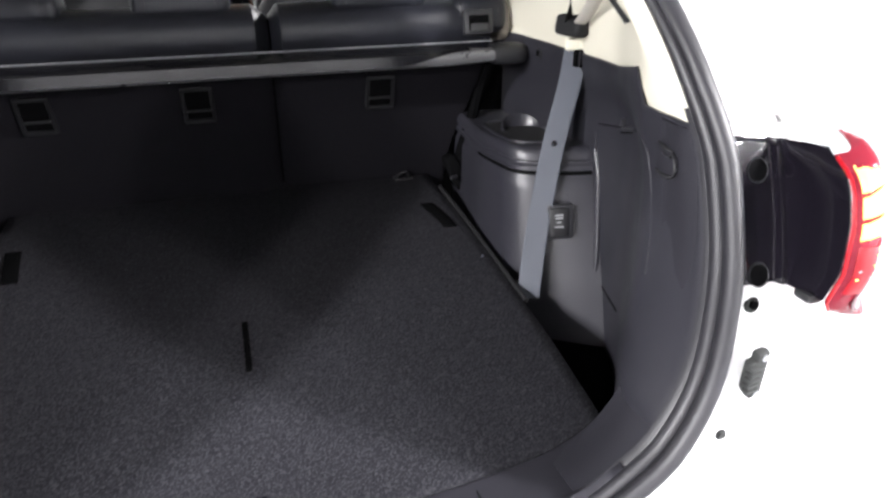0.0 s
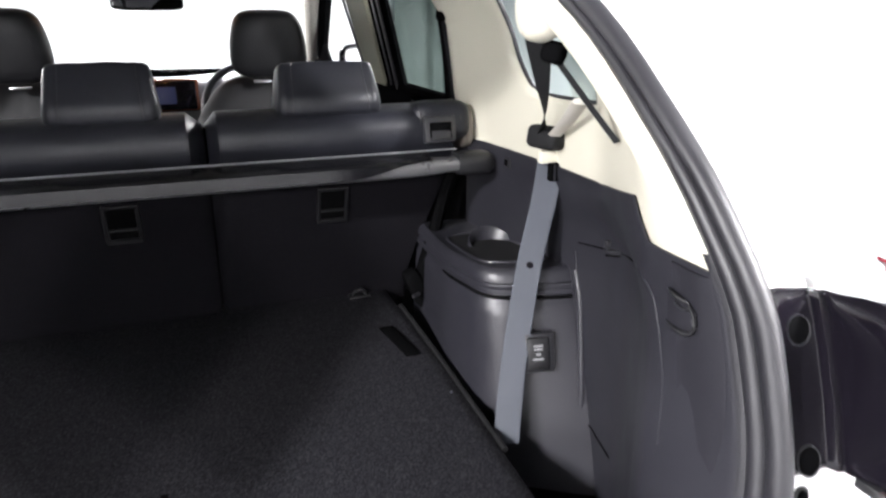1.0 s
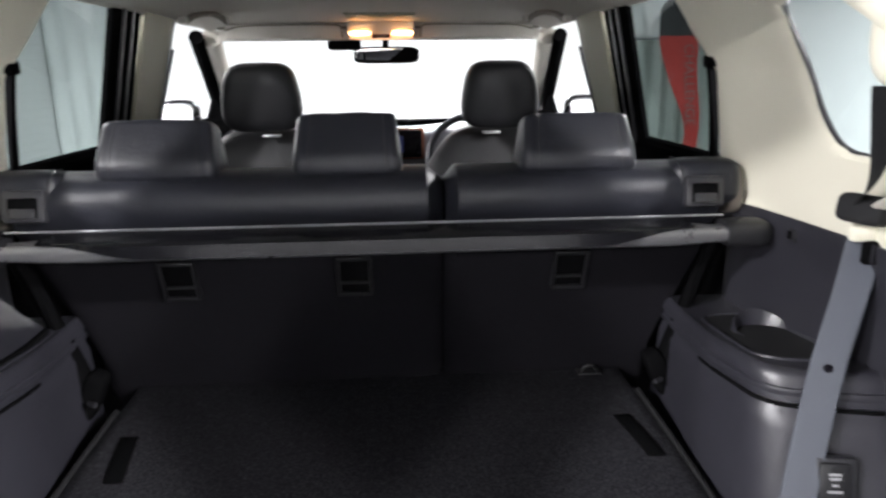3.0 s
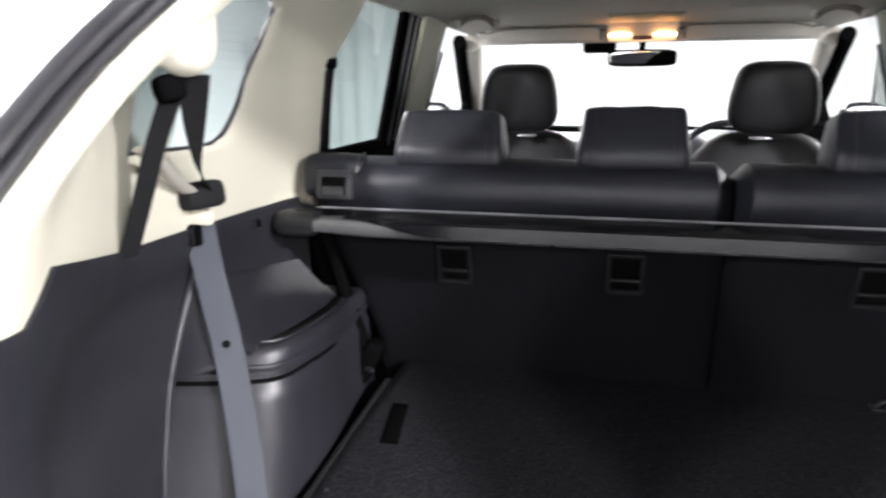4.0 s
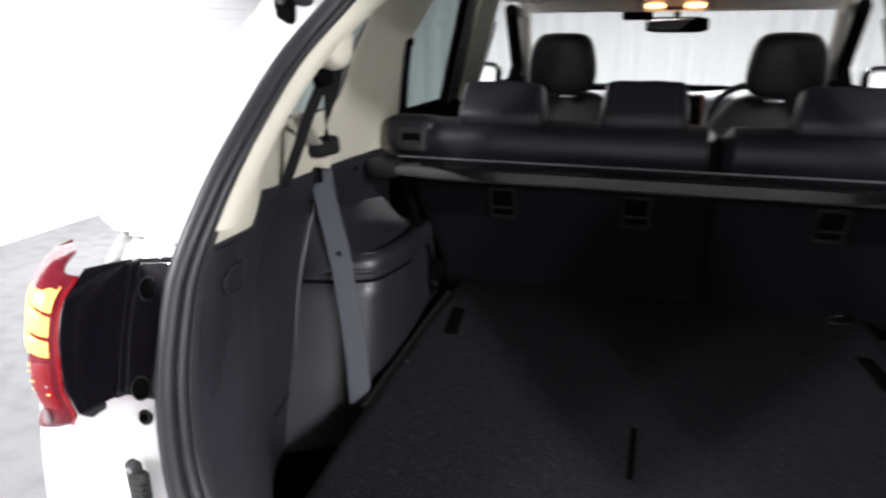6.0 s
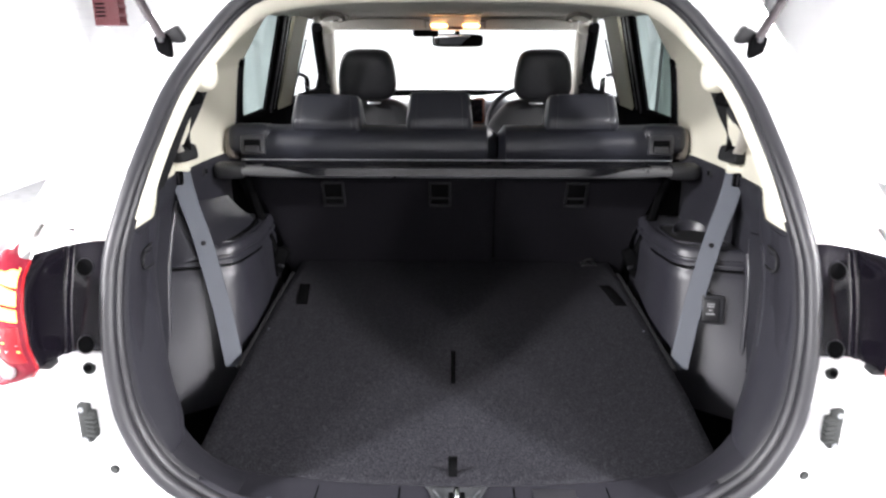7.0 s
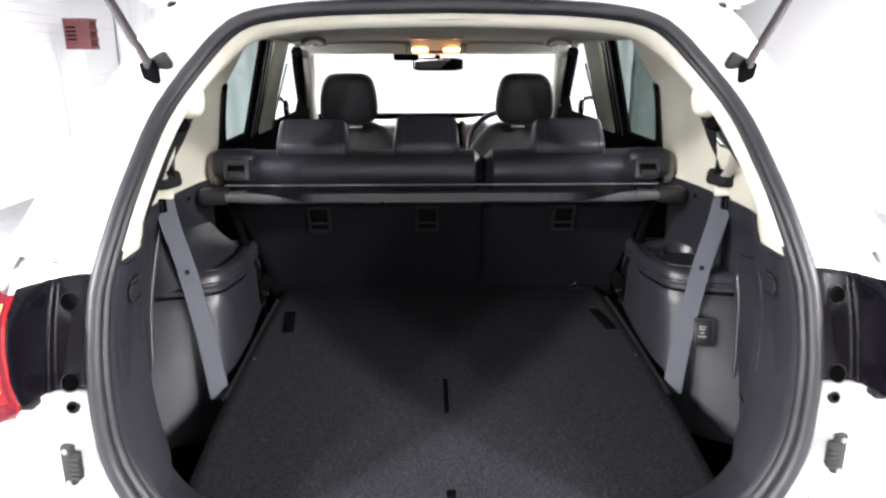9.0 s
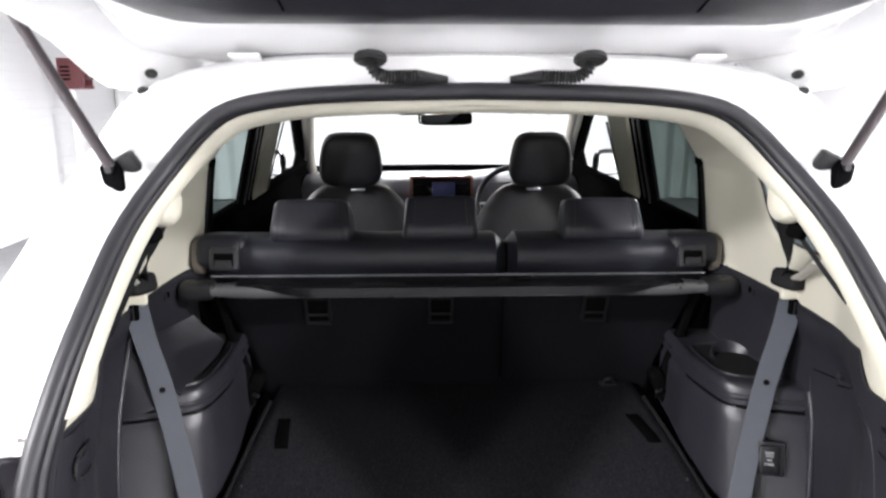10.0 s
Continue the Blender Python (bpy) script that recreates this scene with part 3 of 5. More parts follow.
def lens_point(s, u, z, off=0.0):
    """A point of the lamp's lens: u from the inner edge outwards."""
    ex, ey = lamp_edge(z)
    t = u * (len(LENS) - 1)
    px = float(np.interp(t, range(len(LENS)), [q[0] for q in LENS]))
    py = float(np.interp(t, range(len(LENS)), [q[1] for q in LENS]))
    k = (0.802 - ex) / 0.158
    rise = ease((z - 1.14) / 0.06) * (0.012 * ease(u / 0.32) - 0.03 * max(0.0, u - 0.36))
    return Vector((s * (ex + px * k), ey + py * (0.5 + 0.5 * k) - off, z + rise))


def plate_y(z):
    return 0.0064 + 0.354 * (z - 1.162)


def tail_lamp(s):
    th = thing("tail_lamp", "red tail lamp with lit amber bars and glossy black inner side", "tail lamp", (s * 0.66, -0.03, 1.0), "tail lamps")
    rows = []
    for k in range(19):
        v = k / 18
        z = 1.034 + 0.164 * v
        py = plate_y(z)
        fx, fy = 0.6265 + 0.004 * math.sin(math.pi * v), py - 0.012
        ex, ey = lamp_edge(z)
        zo = z + 0.004 * v
        rows.append([Vector((s * x, y, zz)) for x, y, zz in ((0.560, py, zo), (0.585, py, zo), (fx - 0.010, py - 0.001, z), (fx - 0.006, py - 0.003, z), (fx - 0.003, fy + 0.001, z), (fx, fy, z), (fx + 0.003, fy + 0.001, z), (fx + 0.004, fy - 0.004, z), (fx + 0.006, fy - 0.010, z), ((fx + 0.004 + ex) / 2 + 0.003, (fy + ey) / 2 - 0.004, z), (ex, ey + 0.003, z))])
    part("side_housing", sheet(rows), M_BLACKGLOSS, th, "glossy black lamp side", solid=0.003, angle=35)
    for x, z in ((0.6025, 1.162), (0.5975, 1.045)):
        y = plate_y(z) + 0.001
        b = sheet([[Vector((s * x + r * math.cos(a), y - 0.004 + d + 0.354 * r * math.sin(a), z + r * math.sin(a))) for a in np.linspace(0, 2 * math.pi, 25)[:-1]] for r, d in ((0.0146, 0.001), (0.0141, -0.0015), (0.0134, -0.001), (0.0128, 0.010))], close_v=True)
        part("hole_rim", b, M_TRIM2, th)
        # flat black disc on the plate stands for the dark inside of the hole
        part("hole_shade", disc((s * x, y - 0.0035, z), 0.0133, 0.003, (0, -1, 0.354), 24), M_BLACK, th)
    # dark fastening boss behind the lower end of the black side
    part("lower_boss", box((s * 0.640, -0.074, 1.030), (0.020, 0.026, 0.012), 0.004), M_DARK, th)
    zs = [0.998, 1.001, 1.005, 1.012, 1.022, 1.034, 1.05, 1.07, 1.09, 1.11, 1.13, 1.15, 1.165, 1.175, 1.184, 1.189, 1.193]
    rows = [[lens_point(s, u, z) for u in np.linspace(0, 0.81, 20)] for z in zs]
    rows += [[p + Vector((0, d, h)) * ease((k - 3) / 6) * ease((17 - k) / 5) for k, p in enumerate(rows[-1])] for d, h in ((0.006, 0.002), (0.02, 0.003), (0.04, 0.004))]
    part("lens", sheet(rows), M_RED, th, "clear red lens", solid=0.004)
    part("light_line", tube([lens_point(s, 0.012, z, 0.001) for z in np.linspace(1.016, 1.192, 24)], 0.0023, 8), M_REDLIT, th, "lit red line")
    for z0, z1 in ((1.1655, 1.187), (1.1395, 1.1605), (1.116, 1.134)):
        rows = [[lens_point(s, u, z0 + (z1 - z0) * v + 0.030 * (u - 0.08), 0.0045) - Vector((0, 0, 0.012 * ease((z0 - 1.14) / 0.06) * ease(u / 0.32))) for v in np.linspace(0, 1, 5)] for u in np.linspace(0.07, 0.50, 12)]
        part("amber_bar", sheet(rows), M_AMBER, th, "lit amber bar", solid=0.003)
    rows = [[lens_point(s, u, z, 0.0035) for z in np.linspace(1.050, 1.108, 7)] for u in np.linspace(0.08, 0.42, 8)]
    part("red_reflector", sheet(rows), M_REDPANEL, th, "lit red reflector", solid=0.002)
    rng = random.Random(5)
    # sparkles of the lower lens, put in as tiny glowing and chrome beads
    for k in range(9):
        q = lens_point(s, rng.uniform(0.12, 0.42), rng.uniform(1.062, 1.104), 0.005)
        part("reflector_glint", cushion(q, (0.005, 0.002, 0.0022), 2.2, None, 8, 6), M_AMBER if k % 3 else M_CHROME, th)
    rows = [[lens_point(s, u, z, 0.0045) for z in np.linspace(1.012 + 0.012 * ease((0.34 - u) / 0.1), 1.042, 5)] for u in np.linspace(0.26, 0.66, 10)]
    part("reverse_lens", sheet(rows), M_CLEARLENS, th, "clear lower lens", solid=0.003)
    return th


for s in (-1, 1):
    tail_lamp(s)

# ---------------------------------------------------------------- boot: sill, floor, linings
sill = thing("sill_trim", "dark plastic sill trim with a steel latch striker", "sill trim", (0, 0, 0.68))
rows = []
for x in np.linspace(-0.44, 0.44, 45):
    zc = float(np.interp(abs(x), [p[0] for p in RIM[:5]], [p[1] for p in RIM[:5]]))
    yb = 0.042 + 0.035 * (x / 0.44) ** 2
    rows.append([Vector((x, y, z)) for y, z in ((-0.062, zc + 0.004), (-0.056, zc + 0.012), (-0.044, zc + 0.0155), (-0.02, zc + 0.018 - 0.5 * (zc - 0.70)), (yb - 0.006, 0.7205 + 0.15 * (zc - 0.70)), (yb, 0.7175 + 0.15 * (zc - 0.70)), (yb + 0.002, 0.68))])
part("sill_plate", sheet(rows), M_LIP, sill, solid=0.003)


def sill_z(x, y):
    zc = float(np.interp(abs(x), [p[0] for p in RIM[:5]], [p[1] for p in RIM[:5]]))
    return float(np.interp(y, [-0.044, -0.02, 0.036], [zc + 0.0155, zc + 0.018 - 0.5 * (zc - 0.70), 0.7205 + 0.15 * (zc - 0.70)])) + 0.0015


for x in (-0.255, -0.105, 0.105, 0.275):
    part("seam", tube([(x, y, sill_z(x, y) + 0.0002) for y in np.linspace(-0.045, 0.034, 6)], 0.0013, 6), M_BLACK, sill, smooth=False)
for x in (-0.40, -0.335, -0.25, -0.16, 0.17, 0.25, 0.33, 0.40):
    part("clip_mark", box((x, -0.012, sill_z(x, -0.012) + 0.0005), (0.008, 0.003, 0.002)), M_WEB, sill, smooth=False)
part("lid", box((0.178, 0.002, sill_z(0.178, 0.002) + 0.0008), (0.078, 0.056, 0.004), 0.0015, pose(0, 0, 0, 1, 0, 0)), M_TRIM2, sill, "small square lid")
bm = sheet([[Vector((x * w, y, sill_z(0, y) + d - 0.002 * (abs(x) < 0.5))) for x in (-1, -0.93, -0.75, -0.4, 0.4, 0.75, 0.93, 1)] for w, y, d in ((0.058, 0.036, 0.001), (0.055, 0.030, 0.0045), (0.046, 0.010, 0.0040), (0.042, -0.015, 0.0040), (0.039, -0.042, 0.003), (0.038, -0.047, 0.0))])
part("latch_bezel", bm, M_LATCH, sill, "satin metal latch plate", solid=0.003)
# raised black block in place of a shaded well
part("latch_well_shade", box((0.0, -0.006, sill_z(0, -0.006) + 0.0036), (0.030, 0.050, 0.003), 0.001, pose(0, 0, 0, 2, 0, 0)), M_BLACK, sill, "black block as the latch well's shade")
for q in (-1, 1):
    part("latch_web", tube(spline([(q * 0.042, 0.022, 0.727), (q * 0.026, 0.0, 0.7245), (q * 0.016, -0.03, 0.722)], 8), 0.003, 6), M_LATCH, sill)
part("striker", tube(spline([(0.0, 0.006, 0.72), (0, -0.002, 0.746), (0, -0.015, 0.754), (0, -0.031, 0.748), (0, -0.037, 0.715)], 12), 0.0055, 10), M_CHROME, sill, "bright steel striker loop")

load = thing("load_floor", "charcoal carpeted boot floor boards", "boot floor", (0, 0.5, 0.7))


def board(y_lo, y_hi, n):
    rows = []
    for k in range(n + 1):
        row = []
        for x in np.linspace(-1, 1, 41):
            y0 = 0.046 + 0.035 * (x / 0.85) ** 2 if y_lo < 0.1 else y_lo
            y = y0 + (y_hi - y0) * k / n
            w = float(np.interp(y, [0.1, 0.34, 0.47, 0.65, 0.9, 1.0], [0.515, 0.522, 0.517, 0.508, 0.492, 0.487]))
            row.append(Vector((x * w, y, floor_z(y) + 0.0015 * noise.noise(Vector((x * 4, y * 6, 1))))))
        rows.append(row)
    return sheet(rows)


part("carpet_board", board(0.05, 1.03, 50), M_CARPET, load, solid=0.014)
tab = thing("pull_tab", "small upright black fabric pull tab on the boot floor", "pull tab", (0, 0.07, 0.72))
part("loop", sheet([[Vector((-0.007 + x, 0.072 + 0.010 * math.sin(3 * v), 0.716 + 0.046 * v)) for x in (-0.0085, 0, 0.0085)] for v in np.linspace(0, 1, 8)]), M_BLACK, tab, solid=0.003)
slot = thing("floor_slot", "narrow slot in the carpet, its deep shade a black bar", "slot", (0, 0.4, 0.75))
# flat black bar stands for the shade down in the slot
part("slot_shade", box((-0.006, 0.440, floor_z(0.440) + 0.0078), (0.0105, 0.132, 0.005), 0.001, pose(0, 0, 0, 7.3, 0, 0)), M_BLACK, slot)
for s in (-1, 1):
    st = thing("floor_strap", "short black webbing strap lying on the boot floor", "strap", (s * 0.425, 0.75, 0.82), "floor straps")
    rows = []
    for k in range(10):
        v = k / 9
        y = 0.728 + 0.115 * v
        rows.append([Vector((s * ((0.430 + 0.014 * v) if s < 0 else (0.462 - 0.024 * v)) + u, y, floor_z(y) + 0.0085 + 0.001 * math.sin(math.pi * v))) for u in (-0.015, 0, 0.015)])
    part("webbing", sheet(rows), M_BLACK, st, solid=0.003)
    pn = thing("floor_clip", "tiny grey clip at the edge of the boot floor", "clip", (s * 0.489, 0.598, 0.79), "floor clips")
    part("pin", disc((s * 0.492, 0.60, floor_z(0.6) + 0.008), 0.0026, 0.006, (0, 0, 1), 10), M_WEB, pn)

# black sheet added so that gaps beside the floor boards stay dark
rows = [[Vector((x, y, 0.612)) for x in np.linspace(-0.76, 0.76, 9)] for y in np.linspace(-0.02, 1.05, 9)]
tagged(part("boot_pan", sheet(rows), M_BLACK, None, solid=0.01), "black sheet added beneath the boot floor to keep gaps dark", "boot pan", kind="structure")


def side_lining(s):
    th = thing("side_lining", "dark moulded plastic boot side lining with wheel-arch bin", "boot lining", (s * 0.6, 0.4, 0.62), "boot linings")
    split = 0.135
    cols = [(0, f) for f in np.linspace(0, 1, 12)] + [(1, y) for y in sorted(set([round(v, 4) for v in np.linspace(0.15, 0.99, 50)] + [q + d for q in EDGE_Y[3:6] for d in (-0.001, 0.001)]))]
    rows = []
    for mode, f in cols:
        row = []
        for k in range(37):
            v = k / 36
            z = 0.60 + (edge_z(f if mode else split) - 0.60) * v
            for _ in range(2):
                a = rim_y(max(z, 0.72)) + 0.010
                y = f if mode else a + (split - a) * f
                z = 0.60 + (edge_z(y) - 0.60) * v
            row.append(Vector((s * (wall_x(y, z) - 0.004), y, z)))
        rows.append(row)
    part("panel", sheet(rows), M_LINING, th, solid=0.004)
    # broad moulded lip of the opening, widest in the lower corner
    lip = [i for i in range(72) if RING[i][0] > 0.385 and RING[i][1] < 1.203]
    inner = spline([(0.395, 0.078, 0.722), (0.44, 0.078, 0.738), (0.486, 0.078, 0.779), (0.530, 0.080, 0.857), (0.548, 0.082, 0.93), (0.549, 0.088, 1.03), (0.545, 0.10, 1.13), (0.541, 0.115, 1.20)], len(lip))
    rows = []
    for i, q in zip(lip, inner):
        p, n = rim_at(i, -0.004, 0.0), rim_normal(i)
        n = Vector((n.x, 0, n.y))
        sec = [p.lerp(q, u) - n * 0.007 * math.sin(math.pi * min(1.0, u * 1.15)) for u in (0, 0.08, 0.2, 0.4, 0.6, 0.8, 0.93, 1.0)]
        sec += [q + n * 0.006 + Vector((0, 0.004, 0)), p.lerp(q, 0.5) + n * 0.008, p + n * 0.003 + Vector((0, 0.004, 0))]
        rows.append([Vector((s * r.x, r.y, r.z)) for r in sec])
    part("opening_lip", sheet(rows, close_v=True, caps=True), M_LIP, th)
    # raised rail along the floor
    part("floor_rail", tube([(s * float(np.interp(y, [0.44, 0.65, 0.93], [0.525, 0.514, 0.499])), y, floor_z(y) + 0.004) for y in np.linspace(0.44, 0.93, 14)], 0.006, 8), M_WEBBLACK, th)
    # rolled edge of the bin beside the panel
    ridge = ((0.712, 0.551, 1.012), (0.713, 0.540, 0.985), (0.713, 0.530, 0.960), (0.711, 0.514, 0.885), (0.708, 0.500, 0.82), (0.704, 0.490, 0.76), (0.700, 0.486, 0.70))
    if s < 0:
        ridge = ((0.700, 0.612, 1.122), (0.704, 0.600, 1.095), (0.709, 0.572, 1.036), (0.713, 0.543, 0.964), (0.713, 0.520, 0.885), (0.711, 0.502, 0.815), (0.708, 0.490, 0.74), (0.705, 0.484, 0.69))
    part("bin_edge", tube(spline([(s * (x - 0.002), y, z) for x, y, z in ridge], 40), 0.0065, 12), M_TRIM, th)
    if s < 0:
        # shoulder that runs from the bin's front up into the lining, and the sloping lid behind it
        rows = []
        for k in range(9):
            v = k / 8
            p = Vector((-0.712, 0.546, 0.966)).lerp(Vector((-0.702, 0.606, 1.112)), v)
            q = Vector((-0.640, 0.563, 0.990)).lerp(Vector((-0.668, 0.596, 1.052)), v)
            rows.append([p.lerp(q, u) + Vector((0, -0.006 * math.sin(math.pi * u) * (1 - v), 0)) for u in np.linspace(0, 1, 7)])
        part("bin_shoulder", sheet(rows), M_LINING, th, solid=0.004)
        rows = []
        for k in range(13):
            v = k / 12
            y = 0.600 + 0.325 * v
            a = Vector((-(wall_x(y, 1.10) - 0.010), y + 0.010 * (1 - v), 1.108 - 0.045 * v))
            b = Vector((-0.594 - 0.012 * ease((v - 0.7) / 0.3), y + 0.012 - 0.030 * (1 - v), 1.008 - 0.020 * v))
            rows.append([a.lerp(b, u) - Vector((0, 0, 0.006 * math.sin(math.pi * u))) for u in np.linspace(0, 1, 9)])
        part("bin_lid", sheet(rows), M_LINING, th, "sloping plastic bin lid", solid=0.004)
        part("lid_gap", tube([r[-1] + Vector((0.007, 0.0, -0.001)) for r in rows[1:]], 0.0055, 8), M_BLACK, th)
    on_wall = lambda pts, n, off: spline([(s * (wall_x(y, z) - off), y, z) for y, z in pts], n)
    if s > 0:
        part("lid_seam", tube(on_wall(((0.553, 1.047), (0.53, 0.95), (0.506, 0.854), (0.476, 0.765)), 30, 0.0068), 0.0014, 6), M_LINING, th)
        part("lid_seam", tube(on_wall(((0.545, 1.066), (0.484, 1.076), (0.43, 1.087), (0.383, 1.096), (0.30, 1.115), (0.23, 1.15)), 40, 0.0072), 0.0012, 6), M_BLACK, th)
        part("lid_seam", tube(on_wall(((0.23, 1.15), (0.185, 1.16), (0.152, 1.150), (0.141, 1.127), (0.128, 1.09), (0.115, 1.046), (0.108, 0.98)), 40, 0.0060), 0.0014, 6), M_LINING, th)
    # thin black tube draws the shade in the crease at the lining's foot
    part("foot_crease_shade", tube(on_wall(((0.508, 0.722), (0.473, 0.738), (0.436, 0.732), (0.38, 0.735)), 20, 0.0068), 0.0018, 6), M_BLACK, th)
    return th


def arch_bin(s, th):
    """The bin over the wheel arch, with its groove, rolled rim and tray or cup holder."""
    plan_ = spline([(0.735, 0.560), (0.69, 0.566), (0.64, 0.577), (0.600, 0.590), (0.577, 0.600), (0.560, 0.618), (0.550, 0.650), (0.544, 0.74), (0.551, 0.82), (0.559, 0.90), (0.566, 1.0)], 40)
    levels = [(0.60, 0.0), (0.75, 0.0), (0.85, 0.0), (0.925, 0.0), (0.945, 0.0), (0.950, 0.003), (0.960, 0.005), (0.963, 0.006), (0.967, 0.0), (0.976, -0.001), (0.980, 0.0035), (0.984, 0.0035), (0.988, -0.001), (1.000, -0.001), (1.008, 0.003), (1.012, 0.009), (1.011, 0.016)]
    rows = []
    for z, ins in levels:
        row = []
        for j, p in enumerate(plan_):
            a, b = plan_[max(j - 1, 0)], plan_[min(j + 1, 39)]
            t = Vector((b[0] - a[0], b[1] - a[1])).normalized()
            n = Vector((-t.y, t.x))
            drop = (1.0 - z)
            taper_y, taper_x = -(0.10 * (1 - j / 39) + 0.26 * max(0.0, 1 - j / 17)) * drop, -0.055 * drop
            zz = z - 0.022 * ease((p[1] - 0.62) / 0.3) * ease((z - 0.8) / 0.15)
            row.append(Vector((s * (p[0] + taper_x - n.x * -ins * -1), p[1] + taper_y - n.y * ins * -1 * -1, zz)))
        rows.append(row)
    part("bin_wall", sheet(rows), M_TRIM, th)
    # black tube inside the moulded groove deepens its shade
    part("groove", tube([p for p in rows[6][:26]], 0.0032, 6), M_BLACK, th, "black line for the groove's shade")
    part("lower_groove", tube([p - Vector((0, 0.0005, 0.028)) for p in rows[6][:22]], 0.0012, 6), M_TRIM2, th)
    top = rows[-1]
    zt = 1.009
    outer = [Vector((p.x, p.y, p.z)) for p in top] + [Vector((s * 0.735, 1.0, 0.985)), Vector((s * 0.735, 0.8, 0.995)), Vector((s * 0.735, 0.62, zt))]
    zof = lambda y: 1.010 - 0.022 * ease((y - 0.62) / 0.3)
    if s > 0:
        plan_t = [(0.690, 0.625), (0.65, 0.628), (0.60, 0.640), (0.575, 0.662), (0.570, 0.70), (0.575, 0.78), (0.585, 0.86), (0.61, 0.88), (0.67, 0.88), (0.692, 0.85), (0.697, 0.75), (0.696, 0.66), (0.690, 0.625)]
    else:
        plan_t = [(0.705, 0.585), (0.65, 0.605), (0.60, 0.625), (0.572, 0.65), (0.566, 0.70), (0.572, 0.80), (0.580, 0.90), (0.60, 0.93), (0.68, 0.93), (0.705, 0.90), (0.708, 0.75), (0.708, 0.62), (0.705, 0.585)]
    loops, depth = [[Vector((s * x, y, 0)) for x, y in spline(plan_t, 49)[:-1]]], [0.055 if s > 0 else 0.10]
    if s > 0:
        # cup holder: a round well whose back wall rises above the tray in an arch
        ring = lambda r, up: [Vector((0.650 + r * math.cos(a), 0.772 + r * math.sin(a), 1.0 + up * max(0.0, math.sin(a)))) for a in np.linspace(0, 2 * math.pi, 37)[:-1]]
        low = [Vector((p.x, p.y, 0.957)) for p in ring(0.040, 0)]
        part("cup_well", sheet([low, [p - Vector((0, 0, 0.004)) for p in ring(0.044, 0.022)], ring(0.047, 0.024), [p - Vector((0, 0, 0.006)) for p in ring(0.051, 0.024)], [Vector((p.x, p.y, 0.957)) for p in ring(0.053, 0)]], close_v=True), M_TRIM, th, "round cup holder")
        part("divider", box((0.635, 0.69, 0.970), (0.115, 0.008, 0.028), 0.003), M_TRIM, th)
    for lp in loops:
        for p in lp:
            p.z = zof(p.y)
    part("bin_top", filled([outer] + loops), M_TRIM, th)
    for lp, d in zip(loops, depth):
        c = sum(lp, Vector()) / len(lp)
        ins = [[p.lerp(Vector((c.x, c.y, p.z)), f) - Vector((0, 0, dz)) for p in lp] for f, dz in ((0, 0), (0.03, 0.006), (0.06, d * 0.5), (0.12, d), (0.4, d + 0.002), (0.8, d + 0.002))]
        # blacker than the bin's plastic: the recess's shade is put into its colour
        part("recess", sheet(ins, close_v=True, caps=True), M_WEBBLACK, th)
        part("rim", tube(lp + lp[:2], 0.0035, 6, caps=False), M_TRIM, th)
    return th


def belt_strip(pts, width, wdirs, n=40):
    """A flat band through pts; wdirs: the band's width direction at each."""
    path = spline(pts, n)
    dirs = spline([tuple(Vector(d).normalized()) for d in wdirs], n)
    rows = []
    for p, d in zip(path, dirs):
        d = d.normalized()
        rows.append([p + d * width * f for f in (-0.5, -0.46, -0.2, 0, 0.2, 0.46, 0.5)])
    return sheet(rows)


